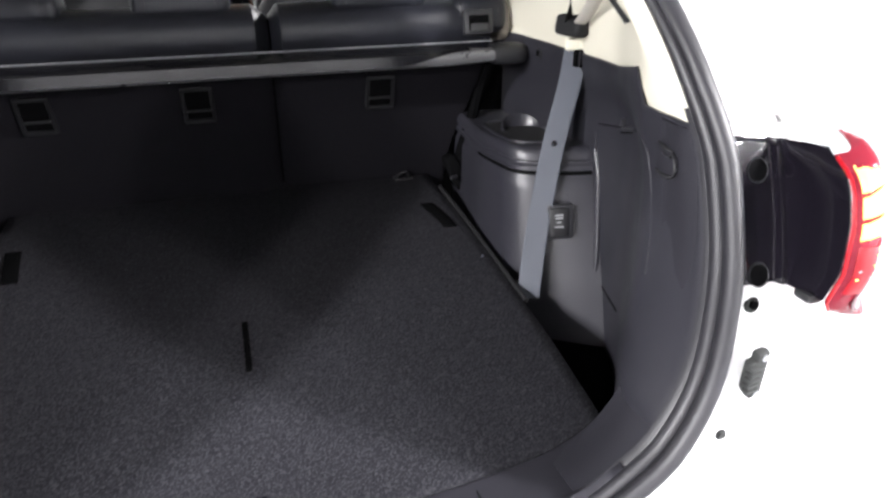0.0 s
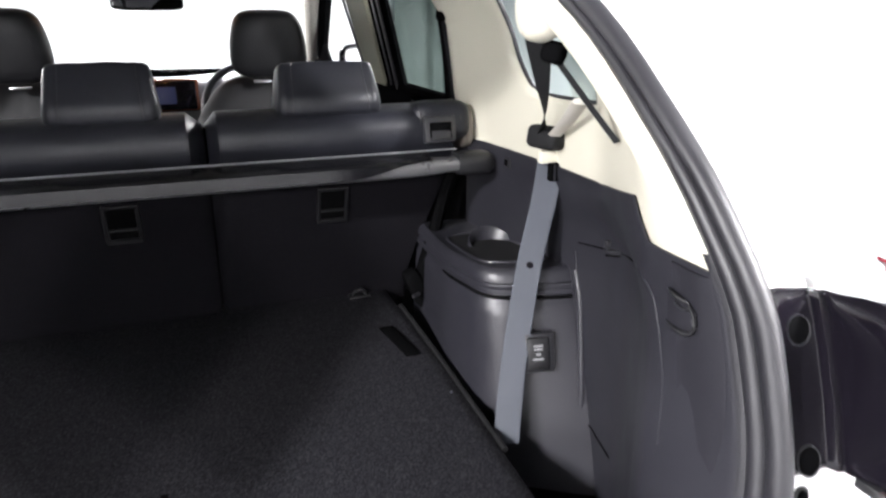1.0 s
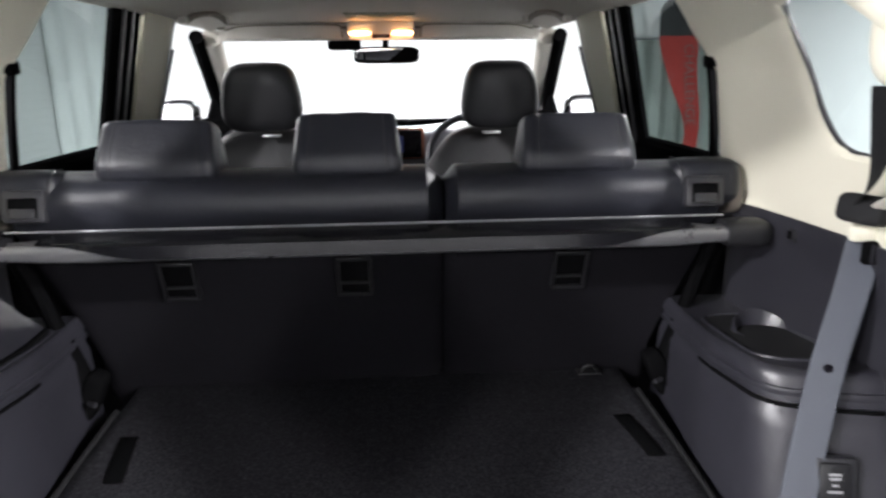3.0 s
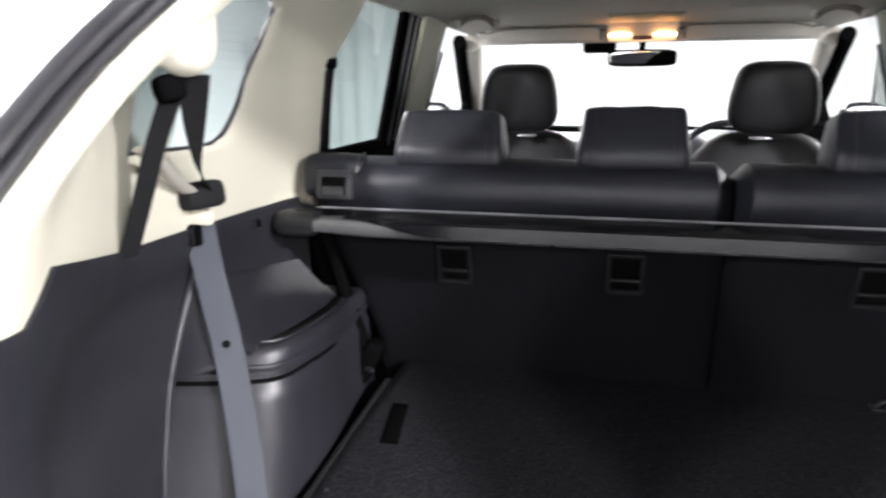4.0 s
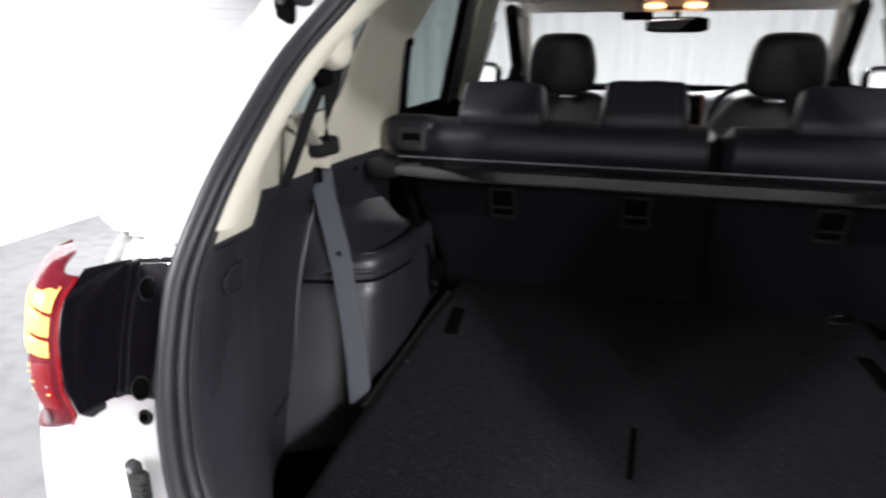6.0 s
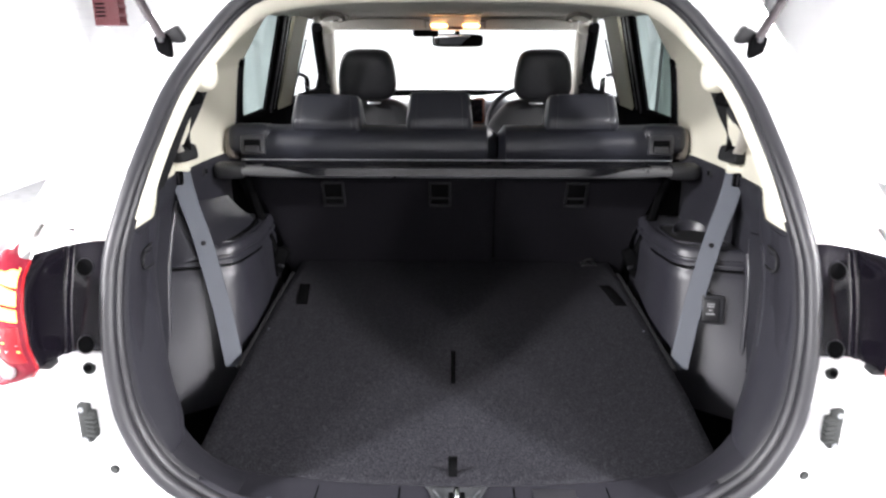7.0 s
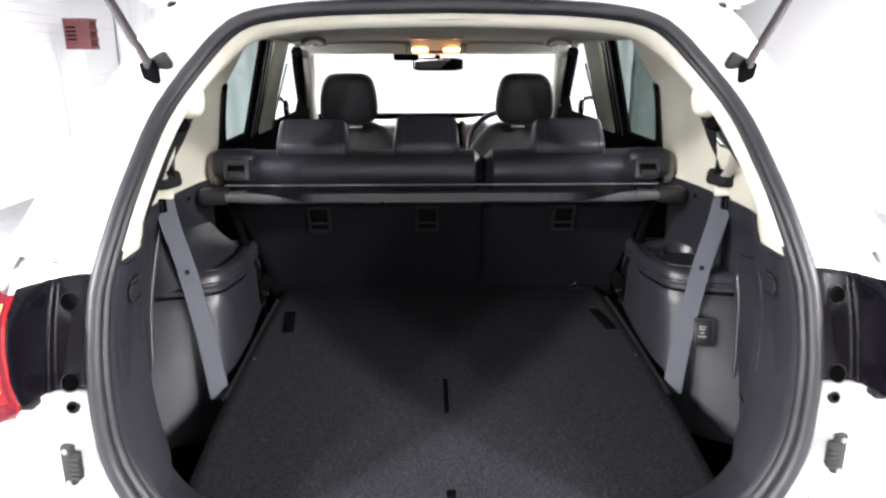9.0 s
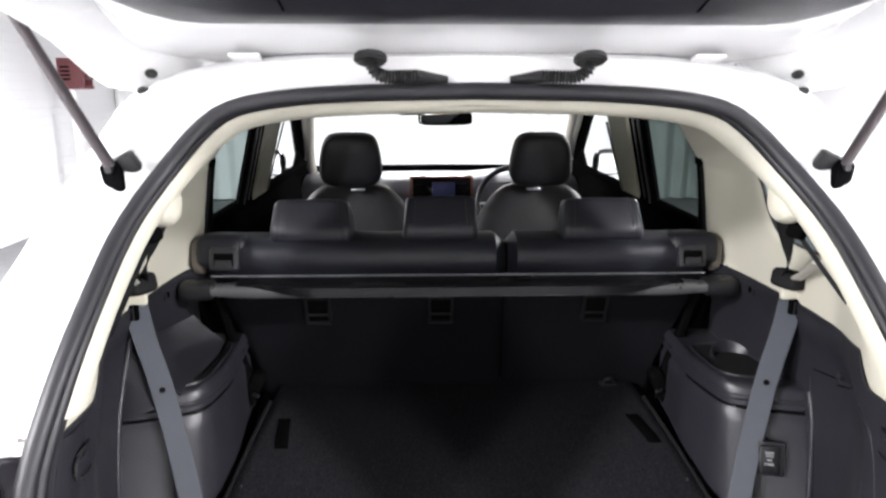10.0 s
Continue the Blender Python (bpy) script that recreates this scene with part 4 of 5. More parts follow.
def third_belt(s):
    th = thing("seat_belt", "grey seat belt hanging from a black clip to the boot floor", "seat belt", (s * 0.63, 0.55, 0.72), "third-row seat belts")
    W = 0.046
    wd = [(s * 0.9, -0.38, 0.06), (s * 0.88, -0.42, 0.1), (s * 0.87, -0.44, 0.12), (s * 0.88, -0.42, 0.12), (s * 0.9, -0.38, 0.12)]
    pts = [(s * 0.679, 0.606, 1.205), (s * 0.664, 0.597, 1.133), (s * 0.628, 0.573, 1.026), (s * 0.583, 0.530, 0.866), (s * 0.546, 0.478, 0.735)]
    part("webbing", belt_strip(pts, W, wd), M_WEB, th, "grey woven webbing", solid=0.0018)
    part("button", disc((s * 0.627, 0.570, 1.026), 0.006, 0.006, (-s * 0.4, -0.9, 0), 16, 0.002), M_BLACKGLOSS, th, "black stop button")
    cl = part("clip", box((s * 0.682, 0.590, 1.186), (0.030, 0.014, 0.032), 0.003), M_BLACK, th, "black ribbed clip")
    for k in (-1, 0, 1):
        part("clip_rib", box((s * 0.682 + 0.008 * k, 0.582, 1.186), (0.0028, 0.005, 0.026)), M_SEAL, cl)
    part("cap", box((s * 0.672, 0.598, 1.212), (0.045, 0.016, 0.024), 0.006), M_CREAM, th, "cream slot cap")
    # black upper strands over the guide
    gx, gy, gz = 0.526, 0.362, 1.400
    part("front_strand", belt_strip([(s * (gx + 0.006), gy + 0.045, gz + 0.012), (s * 0.572, 0.46, 1.35), (s * 0.612, 0.52, 1.30), (s * 0.650, 0.592, 1.255)], 0.040, [(-0.45 * s, 0.9, 0), (-0.2 * s, 0.9, 0), (s * 0.3, 0.8, 0), (s * 0.75, 0.6, 0)]), M_WEBBLACK, th, "black webbing", solid=0.0016)
    low = ((0.568, 0.380, 1.34), (0.604, 0.394, 1.275), (0.650, 0.415, 1.198)) if s < 0 else ((0.546, 0.338, 1.364), (0.566, 0.314, 1.328), (0.587, 0.290, 1.292))
    part("rear_strand", belt_strip([(s * gx, gy, gz)] + [(s * x, y, z) for x, y, z in low], 0.027 if s < 0 else 0.008, [(-0.3 * s, 0.95, 0)] * 4 if s < 0 else [(s * 0.75, -0.5, 0.4)] * 4), M_WEBBLACK, th, "black webbing", solid=0.0016)
    part("guide", cushion((s * (gx + 0.002), gy - 0.006, gz - 0.002), (0.026, 0.030, 0.028), 3.5, pose(0, 0, 0, 10, s * 12, s * 30)), M_BLACK, th, "black belt guide")
    part("cup", cushion((s * 0.654, 0.583, 1.248), (0.040, 0.064, 0.040), 4.5, pose(0, 0, 0, 0, s * 10, s * 20)), M_WEBBLACK, th, "black retractor mouth")
    return th


def lip_row(i):
    """Section of the cream rolled lip inside the seal, broader towards the roof."""
    k = float(np.interp(RING[i % NR][1], [1.21, 1.35, 1.5, 1.6], [0.75, 0.78, 1.1, 1.7]))
    return [rim_at(i, -0.005 + (o + 0.005) * k, d * (0.4 + 0.6 * k)) for o, d in ((-0.007, 0.002), (-0.014, 0.006), (-0.020, 0.016), (-0.024, 0.03), (-0.022, 0.05), (-0.014, 0.03))]


def cream_lining(s):
    th = thing("pillar_lining", "cream plastic rear pillar lining around the quarter window", "pillar lining", (s * 0.62, 0.4, 1.2), "pillar linings")
    cy, cz = 0.60, 1.41
    hole = [(0.445, 1.318), (0.52, 1.315), (0.60, 1.312), (0.655, 1.313), (0.69, 1.325), (0.715, 1.348), (0.735, 1.375), (0.757, 1.42), (0.768, 1.46), (0.775, 1.52), (0.75, 1.533), (0.60, 1.533), (0.53, 1.51), (0.47, 1.42)]
    outer = [(0.045, 1.19), (0.15, 1.18), (0.22, 1.188), (0.4, 1.188), (0.615, 1.175), (0.75, 1.175), (0.88, 1.175), (0.99, 1.17), (1.005, 1.285), (1.005, 1.425), (1.02, 1.452), (1.04, 1.50), (1.06, 1.575), (0.9, 1.59), (0.7, 1.592), (0.53, 1.592), (0.45, 1.585), (0.40, 1.55), (0.345, 1.50), (0.285, 1.445), (0.235, 1.40), (0.18, 1.35), (0.13, 1.30), (0.09, 1.255)]

    def cast(poly, a):
        d = (math.cos(a), math.sin(a))
        best = None
        for i in range(len(poly)):
            p, q = poly[i], poly[(i + 1) % len(poly)]
            ex, ey = q[0] - p[0], q[1] - p[1]
            den = d[0] * ey - d[1] * ex
            if abs(den) < 1e-9:
                continue
            t = ((p[0] - cy) * ey - (p[1] - cz) * ex) / den
            u = ((p[0] - cy) * d[1] - (p[1] - cz) * d[0]) / den
            if t > 0 and -1e-6 <= u <= 1 + 1e-6:
                best = t if best is None else max(best, t)
        return best

    angs = set(np.linspace(-math.pi, math.pi, 241)[:-1])
    for p in outer + hole:
        angs.add(math.atan2(p[1] - cz, p[0] - cy))
    rows = []
    for a in sorted(angs):
        r0, r1 = cast(hole, a), cast(outer, a)
        row = []
        for f in (0, 0.02, 0.06, 0.12, 0.2, 0.28, 0.36, 0.44, 0.52, 0.6, 0.68, 0.76, 0.84, 0.92, 1.0):
            r = r0 + (r1 - r0) * f
            y, z = cy + r * math.cos(a), cz + r * math.sin(a)
            back = 0.008 * (1 - ease(f / 0.05))
            row.append(Vector((s * (wall_x(y, z) + back + 0.003 * ease((edge_z(y) + 0.004 - z) / 0.012)), y, z)))
        rows.append(row)
    part("shell", sheet(rows, close_u=True), M_CREAM, th, solid=0.004)
    gl = [Vector((s * (wall_x(y, z) + 0.009), y, z)) for y, z in hole]
    part("gasket", tube(spline(gl + gl[:1], 80), 0.0045, 8, caps=False), M_SEAL, th, "black window gasket")
    pts2 = [Vector((s * (wall_x(y, z) + 0.014), y, z)) for y, z in hole]
    g = part("quarter_glass", filled([pts2]), M_TINT, th, "tinted quarter glass")
    g.visible_shadow = False
    # rolled lip of the pillar at the seal
    rows = [[Vector((s * q.x, q.y, q.z)) for q in lip_row(i)] for i in range(72) if 1.203 <= RING[i][1] <= 1.562]
    part("pillar_lip", sheet(rows, close_v=True, caps=True), M_CREAM, th)
    # padded knob over the belt guide
    part("guide_cover", cushion((s * 0.515, 0.366, 1.462), (0.060, 0.076, 0.106), 2.6, pose(0, 0, 0, -22, s * 12, 0)), M_CREAM, th, "cream belt guide cover")
    part("belt_channel", tube(spline([(s * 0.603, 0.404, 1.33), (s * 0.632, 0.48, 1.293), (s * 0.657, 0.559, 1.256)], 10), 0.013, 8, flat=0.4), M_LINER, th)
    return th


for s in (-1, 1):
    th = side_lining(s)
    arch_bin(s, th)
    cream_lining(s)
    third_belt(s)
    # folding hook and hidden clasp in the lining
    hk = thing("bag_hook", "black folding bag hook recessed in the boot lining", "bag hook", (s * 0.55, 0.08, 1.16), "bag hooks")
    wp = lambda y, z, off: Vector((s * (0.5405 - off), y, z))
    part("pocket", filled([[wp(y, z, 0.0) for y, z in ((0.113, 1.170), (0.082, 1.167), (0.070, 1.159), (0.067, 1.146), (0.074, 1.136), (0.108, 1.135))]]), M_LIP, hk, solid=0.003)
    # raised dark tubes stand for the shade in the pocket's upper and lower slots
    part("recess", tube([wp(0.114, 1.171, 0.0), wp(0.104, 1.1695, 0.003), wp(0.092, 1.168, 0.003), wp(0.081, 1.166, 0.0)], [0.0012, 0.0030, 0.0030, 0.0012], 10), M_DARK, hk)
    # lighter tube stands for the small highlight inside the pocket
    part("arm", tube([wp(0.098, 1.162, 0.003), wp(0.088, 1.1605, 0.005), wp(0.079, 1.1605, 0.004)], 0.0016, 8), M_TRIM2, hk)
    part("tip", tube(spline([wp(0.079, 1.165, 0.003), wp(0.070, 1.158, 0.004), wp(0.0665, 1.147, 0.004), wp(0.071, 1.138, 0.003)], 12), 0.0020, 8), M_DARK, hk)
    part("lower_slot_shade", tube([wp(0.069, 1.139, 0.001), wp(0.078, 1.1345, 0.004), wp(0.094, 1.1335, 0.004), wp(0.111, 1.136, 0.001)], [0.0012, 0.0032, 0.0028, 0.001], 8), M_DARK, hk)

for s in (-1, 1):
    tc = thing("trim_clip", "small square black clip in the boot lining below the cream trim", "clip", (s * 0.68, 0.78, 1.16), "trim clips")
    part("frame", box((s * (wall_x(0.78, 1.164) - 0.007), 0.78, 1.164), (0.006, 0.022, 0.020), 0.002, pose(0, 0, 0, 4, 0, 0)), M_DARK, tc)
    part("core", box((s * (wall_x(0.78, 1.164) - 0.0105), 0.782, 1.164), (0.004, 0.010, 0.013), 0.001, pose(0, 0, 0, 4, 0, 0)), M_BLACK, tc)

cl = thing("lid_clasp", "small black clasp on the boot lining lid", "clasp", (0.708, 0.43, 1.086))
part("body", box((0.7035, 0.424, 1.088), (0.009, 0.044, 0.009), 0.003, pose(0, 0, 0, -14, 0, 9)), M_TRIM2, cl)
part("tongue", box((0.7055, 0.455, 1.091), (0.010, 0.010, 0.015), 0.002), M_TRIM2, cl)
# black strip stands for the shade below the clasp
part("shadow_gap", box((0.7035, 0.425, 1.082), (0.007, 0.050, 0.003), 0.001, pose(0, 0, 0, -14, 0, 9)), M_BLACK, cl)

hk = thing("floor_catch", "small black catch on the carpet at the seat foot", "catch", (0.421, 1.0, 0.82))
part("plate", box((0.421, 1.004, 0.826), (0.05, 0.03, 0.006), 0.002), M_DARK, hk)
part("hook", tube(spline([(0.405, 1.0, 0.827), (0.410, 0.992, 0.842), (0.425, 0.990, 0.846), (0.437, 0.998, 0.830)], 12), 0.0035, 8), M_DARK, hk)
so = thing("power_socket", "black lidded power socket with white print on the bin", "power socket", (0.636, 0.535, 0.89))
mm = pose(0, 0, 0, -14, 0, -10)
at = lambda v: Vector((0.627, 0.530, 0.874)) + mm.to_3x3() @ Vector(v)
part("surround", box(at((0.004, 0, 0)), (0.056, 0.020, 0.072), 0.006, mm), M_TRIM2, so)
part("flap", box(at((0, -0.010, -0.001)), (0.042, 0.008, 0.060), 0.005, mm), M_DARK, so, "black flap")
for w, z in ((0.018, 0.014), (0.016, 0.008), (0.009, -0.001), (0.021, -0.010)):
    part("print_bar", box(at((-0.001, -0.0148, z)), (w * 0.95, 0.0012, 0.0036), 0, mm), M_PRINT, so, smooth=False)

# ---------------------------------------------------------------- cargo cover cassette
cov = thing("cargo_cover", "black cargo cover cassette rolled up across the boot", "cargo cover", (0, 0.84, 1.15))
sec = lambda w, h, n=16: [(w * math.copysign(abs(math.cos(a)) ** 0.6, math.cos(a)), h * math.copysign(abs(math.sin(a)) ** 0.6, math.sin(a))) for a in np.linspace(0, 2 * math.pi, n + 1)[:-1]]
rows = []
for x in np.linspace(-0.62, 0.62, 31):
    k = 1 - 0.25 * ease((abs(x) - 0.5) / 0.1)
    rows.append([Vector((x, 0.842 + a * k, 1.156 + b * k)) for a, b in sec(0.030, 0.0175)])
part("housing", sheet(rows, close_v=True, caps=True), M_HOUSING, cov, "satin grey tube housing")
rows = []
for x in np.linspace(-0.535, 0.535, 41):
    e = ease((abs(x) - 0.36) / 0.175)
    zb = 1.1465 + 0.0255 * e
    rows.append([Vector((x, y, z)) for y, z in ((0.808 + 0.012 * e, zb), (0.7985 + 0.016 * e, zb + 0.002), (0.799 + 0.018 * e, 1.1705 + 0.003 * e), (0.806 + 0.018 * e, 1.1748), (0.87, 1.1795), (0.872, 1.1765), (0.83, 1.1725))])
part("pull_board", sheet(rows, close_v=True, caps=True), M_COVER, cov, "glossy black pull board")
part("edge_line", tube([(x, 0.874, 1.1805) for x in np.linspace(-0.61, 0.61, 5)], 0.0020, 6), M_SILVER, cov, "thin bright edge line")
for s in (-1, 1):
    rows = [[Vector((s * x, 0.842 + a * k, 1.157 + b * k)) for a, b in sec(0.031, 0.023)] for x, k in ((0.595, 0.9), (0.612, 1.0), (0.650, 1.0), (0.664, 0.95), (0.672, 0.72))]
    part("end_cap", sheet(rows, close_v=True, caps=True), M_DARK, cov, "black end cap")
# ---------------------------------------------------------------- rear seats
rs = thing("seat_bench", "black leather split rear seat bench with felt-covered back", "seat", (0, 1.05, 0.8))


def seat_back(x0, x1, name):
    w = x1 - x0
    # section from the foot of the back, up the felt, over the padded top and down in front
    felt = [(1.040, 0.78), (1.035, 0.84), (1.020, 0.93), (1.000, 1.04), (0.968, 1.11), (0.945, 1.15)]
    lea = [(0.944, 1.15), (0.924, 1.172), (0.913, 1.198), (0.911, 1.220), (0.916, 1.238), (0.928, 1.252), (0.946, 1.260), (0.97, 1.264), (1.00, 1.264), (1.03, 1.259), (1.08, 1.236), (1.10, 1.17), (1.13, 1.0), (1.16, 0.84)]

    def strip(secp):
        rows = []
        n = 26
        for k in range(n + 1):
            u = k / n
            e = min(u, 1 - u) * w
            r = 0.022
            q = 1 - math.sqrt(max(0.0, 1 - (1 - min(1.0, e / r)) ** 2)) if e < r else 0.0
            row = []
            for y, z in secp:
                cy, cz = 1.04, 1.12
                narrow = 0.085 * ease((1.12 - z) / 0.3)
                xx = x0 + w * u
                if abs(x0) > 0.5:
                    xx += narrow * (1 - u)
                if abs(x1) > 0.5:
                    xx -= narrow * u
                row.append(Vector((xx, y - 0.02 + (cy - y) * q * 0.35, z + (cz - z) * q * 0.18)))
            rows.append(row)
        return sheet(rows)

    part(name, strip(felt), M_BACKCLOTH, rs, "black felt rear face", solid=0.006)
    part("top_pad", strip(lea), M_LEATHER, rs, "padded leather top", solid=0.004)


seat_back(-0.63, 0.117, "back_panel")
seat_back(0.124, 0.63, "back_panel")


# black backing added for the shade in the split between the seat backs
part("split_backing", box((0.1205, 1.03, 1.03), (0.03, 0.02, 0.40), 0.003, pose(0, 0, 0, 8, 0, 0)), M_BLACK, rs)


def rounded(pts, r, n=5):
    """A polygon with its corners rounded; r is one radius for each corner."""
    out = []
    for k, p in enumerate(pts):
        p = np.array(p)
        a, b = np.array(pts[k - 1]) - p, np.array(pts[(k + 1) % len(pts)]) - p
        a, b = p + a / np.linalg.norm(a) * r[k], p + b / np.linalg.norm(b) * r[k]
        out += [tuple((1 - t) ** 2 * a + 2 * t * (1 - t) * p + t * t * b) for t in np.linspace(0, 1, n)]
    return out


def headrest(c, w, h, parent):
    """A wedge-shaped pad: its rear face leans forwards, its ends are flat sewn panels."""
    half = h / 2
    prof = rounded([(-0.050, -half), (-0.058, -0.45 * half), (-0.012, half), (0.048, 0.75 * half), (0.055, -half)], [0.012, 0.018, 0.010, 0.018, 0.018])
    cy, cz = 0.005, -0.1 * half
    rows = []
    ends = ((0.0, 0.70), (0.0012, 0.84), (0.005, 0.925), (0.011, 0.972), (0.017, 0.985), (0.0205, 0.972), (0.024, 0.992))
    xs = [(-w / 2 + a, k) for a, k in ends] + [(-w / 2 + 0.024 + (w - 0.048) * k / 8, 1.0 + 0.015 * math.sin(math.pi * k / 8)) for k in range(1, 8)] + [(w / 2 - a, k) for a, k in reversed(ends)]
    for x, k in xs:
        rows.append([Vector((c[0] + x * (1 - 0.05 * z / half), c[1] + cy + (y - cy) * k, c[2] + cz + (z - cz) * k + 0.0015 * noise.noise(Vector((x * 30, y * 30, c[0] * 9))))) for y, z in prof])
    hr = part("headrest", sheet(rows, close_v=True, caps=True), M_LEATHER, parent, "wedge-shaped padded leather headrest", angle=60)
    for q in (-1, 1):
        part("stitching", tube([Vector((c[0] + q * (w / 2 - 0.0265) * (1 - 0.05 * z / half), c[1] + cy + (y - cy) * 1.004, c[2] + cz + (z - cz) * 1.004)) for y, z in prof[5:16]], 0.0008, 5), M_SEAL, hr)
    for q in (-0.26, 0.26):
        part("stalk", tube([(c[0] + q * w, c[1] + 0.005, c[2] - h * 0.4), (c[0] + q * w, c[1] + 0.0, c[2] - h * 0.5 - 0.035)], 0.006, 8), M_CHROME, hr, "steel stalk")
        part("collar", disc((c[0] + q * w, c[1] - 0.02, c[2] - h * 0.5 + 0.006), 0.016, 0.008, (0, 0, 1), 16, 0.002), M_SILVER, hr)
    return hr


headrest((-0.371, 0.962, 1.304), 0.194, 0.104, rs)
headrest((-0.048, 0.972, 1.308), 0.184, 0.110, rs)
headrest((0.360, 0.962, 1.306), 0.198, 0.104, rs)
for s in (-1, 1):
    bz = part("latch_bezel", box((s * 0.578, 0.892, 1.220), (0.070, 0.02, 0.056), 0.006, pose(0, 0, 0, -12, 0, 0)), M_TRIM2, rs, "black seat release bezel")
    # black block on the bezel stands for the shaded hollow behind the lever
    part("latch_well_shade", box((s * 0.578, 0.883, 1.219), (0.048, 0.008, 0.034), 0.003, pose(0, 0, 0, -12, 0, 0)), M_BLACK, bz)
    part("latch_lever", box((s * 0.578, 0.878, 1.211), (0.042, 0.006, 0.018), 0.003, pose(0, 0, 0, -20, 0, 0)), M_TRIM2, bz)
    part("side_bolster", cushion((s * 0.652, 0.955, 1.215), (0.034, 0.090, 0.094), 3.6, pose(0, 0, 0, -8, 0, 0)), M_HANDLE, rs, "taupe side edge")
    part("latch_cover", cushion((s * 0.590, 0.944, 1.230), (0.132, 0.110, 0.088), 3.8, pose(0, 0, 0, -8, 0, 0)), M_LEATHER, rs, "padded leather end")
    for q in (-1, 1):
        part("stitching", tube(spline([(s * 0.582 + q * 0.044, 0.893, 1.204), (s * 0.582 + q * 0.044, 0.894, 1.249), (s * 0.582 + q * 0.044, 0.915, 1.270), (s * 0.582 + q * 0.044, 0.95, 1.275)], 12), 0.0014, 5), M_SEAL, rs)
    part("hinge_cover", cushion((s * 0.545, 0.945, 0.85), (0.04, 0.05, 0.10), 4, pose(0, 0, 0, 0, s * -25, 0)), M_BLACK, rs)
    # black tube fills the shaded gap between seat and lining
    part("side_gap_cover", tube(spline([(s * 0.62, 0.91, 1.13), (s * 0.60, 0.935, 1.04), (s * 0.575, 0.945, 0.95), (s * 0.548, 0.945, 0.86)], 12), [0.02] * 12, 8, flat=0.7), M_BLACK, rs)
    part("hinge_bolt", disc((s * 0.527, 0.90, 0.852), 0.0045, 0.02, (-s, -0.6, 0), 10), M_SEAL, rs)
for x in (-0.368, -0.047, 0.362):
    mm = pose(0, 0, 0, 19, 0, 0)
    at = lambda v: Vector((x, 0.9635, 1.062)) + mm.to_3x3() @ Vector(v)
    bm = bmesh.new()
    for c, sz in (((0, 0, 0.040), (0.066, 0.014, 0.010)), ((0, 0, -0.040), (0.066, 0.014, 0.010)), ((-0.030, 0, 0), (0.008, 0.014, 0.08)), ((0.030, 0, 0), (0.008, 0.014, 0.08))):
        box(at(c), sz, 0.003, mm, bm=bm)
    an = part("tether_anchor", bm, M_SEATBLACK, rs, "black tether anchor pocket")
    # shallow black block gives the pocket its dark, shaded inside
    part("anchor_well_shade", box(at((0, 0.002, 0)), (0.055, 0.006, 0.074), 0.0, mm), M_BLACK, an)
    part("anchor_bar", box(at((0, -0.003, -0.014)), (0.052, 0.005, 0.006), 0.002, mm), M_DARK, an)

# ---------------------------------------------------------------- cabin sides, roof lining
liner = thing("headliner", "pale beige cloth roof lining", "roof lining", (0, 1.4, 1.6))
zl = lambda x, y: 1.612 - 0.012 * ease((0.9 - y) / 0.5) - 0.014 * ease((y - 1.7) / 0.6) - 0.022 * ease((abs(x) - 0.47) / 0.13)
rows = [[Vector((x, y, zl(x, y))) for x in np.linspace(-0.60, 0.60, 25)] for y in np.linspace(0.44, 2.26, 30)]
part("cloth", sheet(rows), M_LINER, liner, solid=0.006)
part("rear_header", sheet([lip_row(i) for i in range(min(k for k in range(72) if RING[k][1] > 1.545), 2 * 71 - min(k for k in range(72) if RING[k][1] > 1.545) + 1)], close_v=True, caps=True), M_CREAM, liner, "cream header trim")


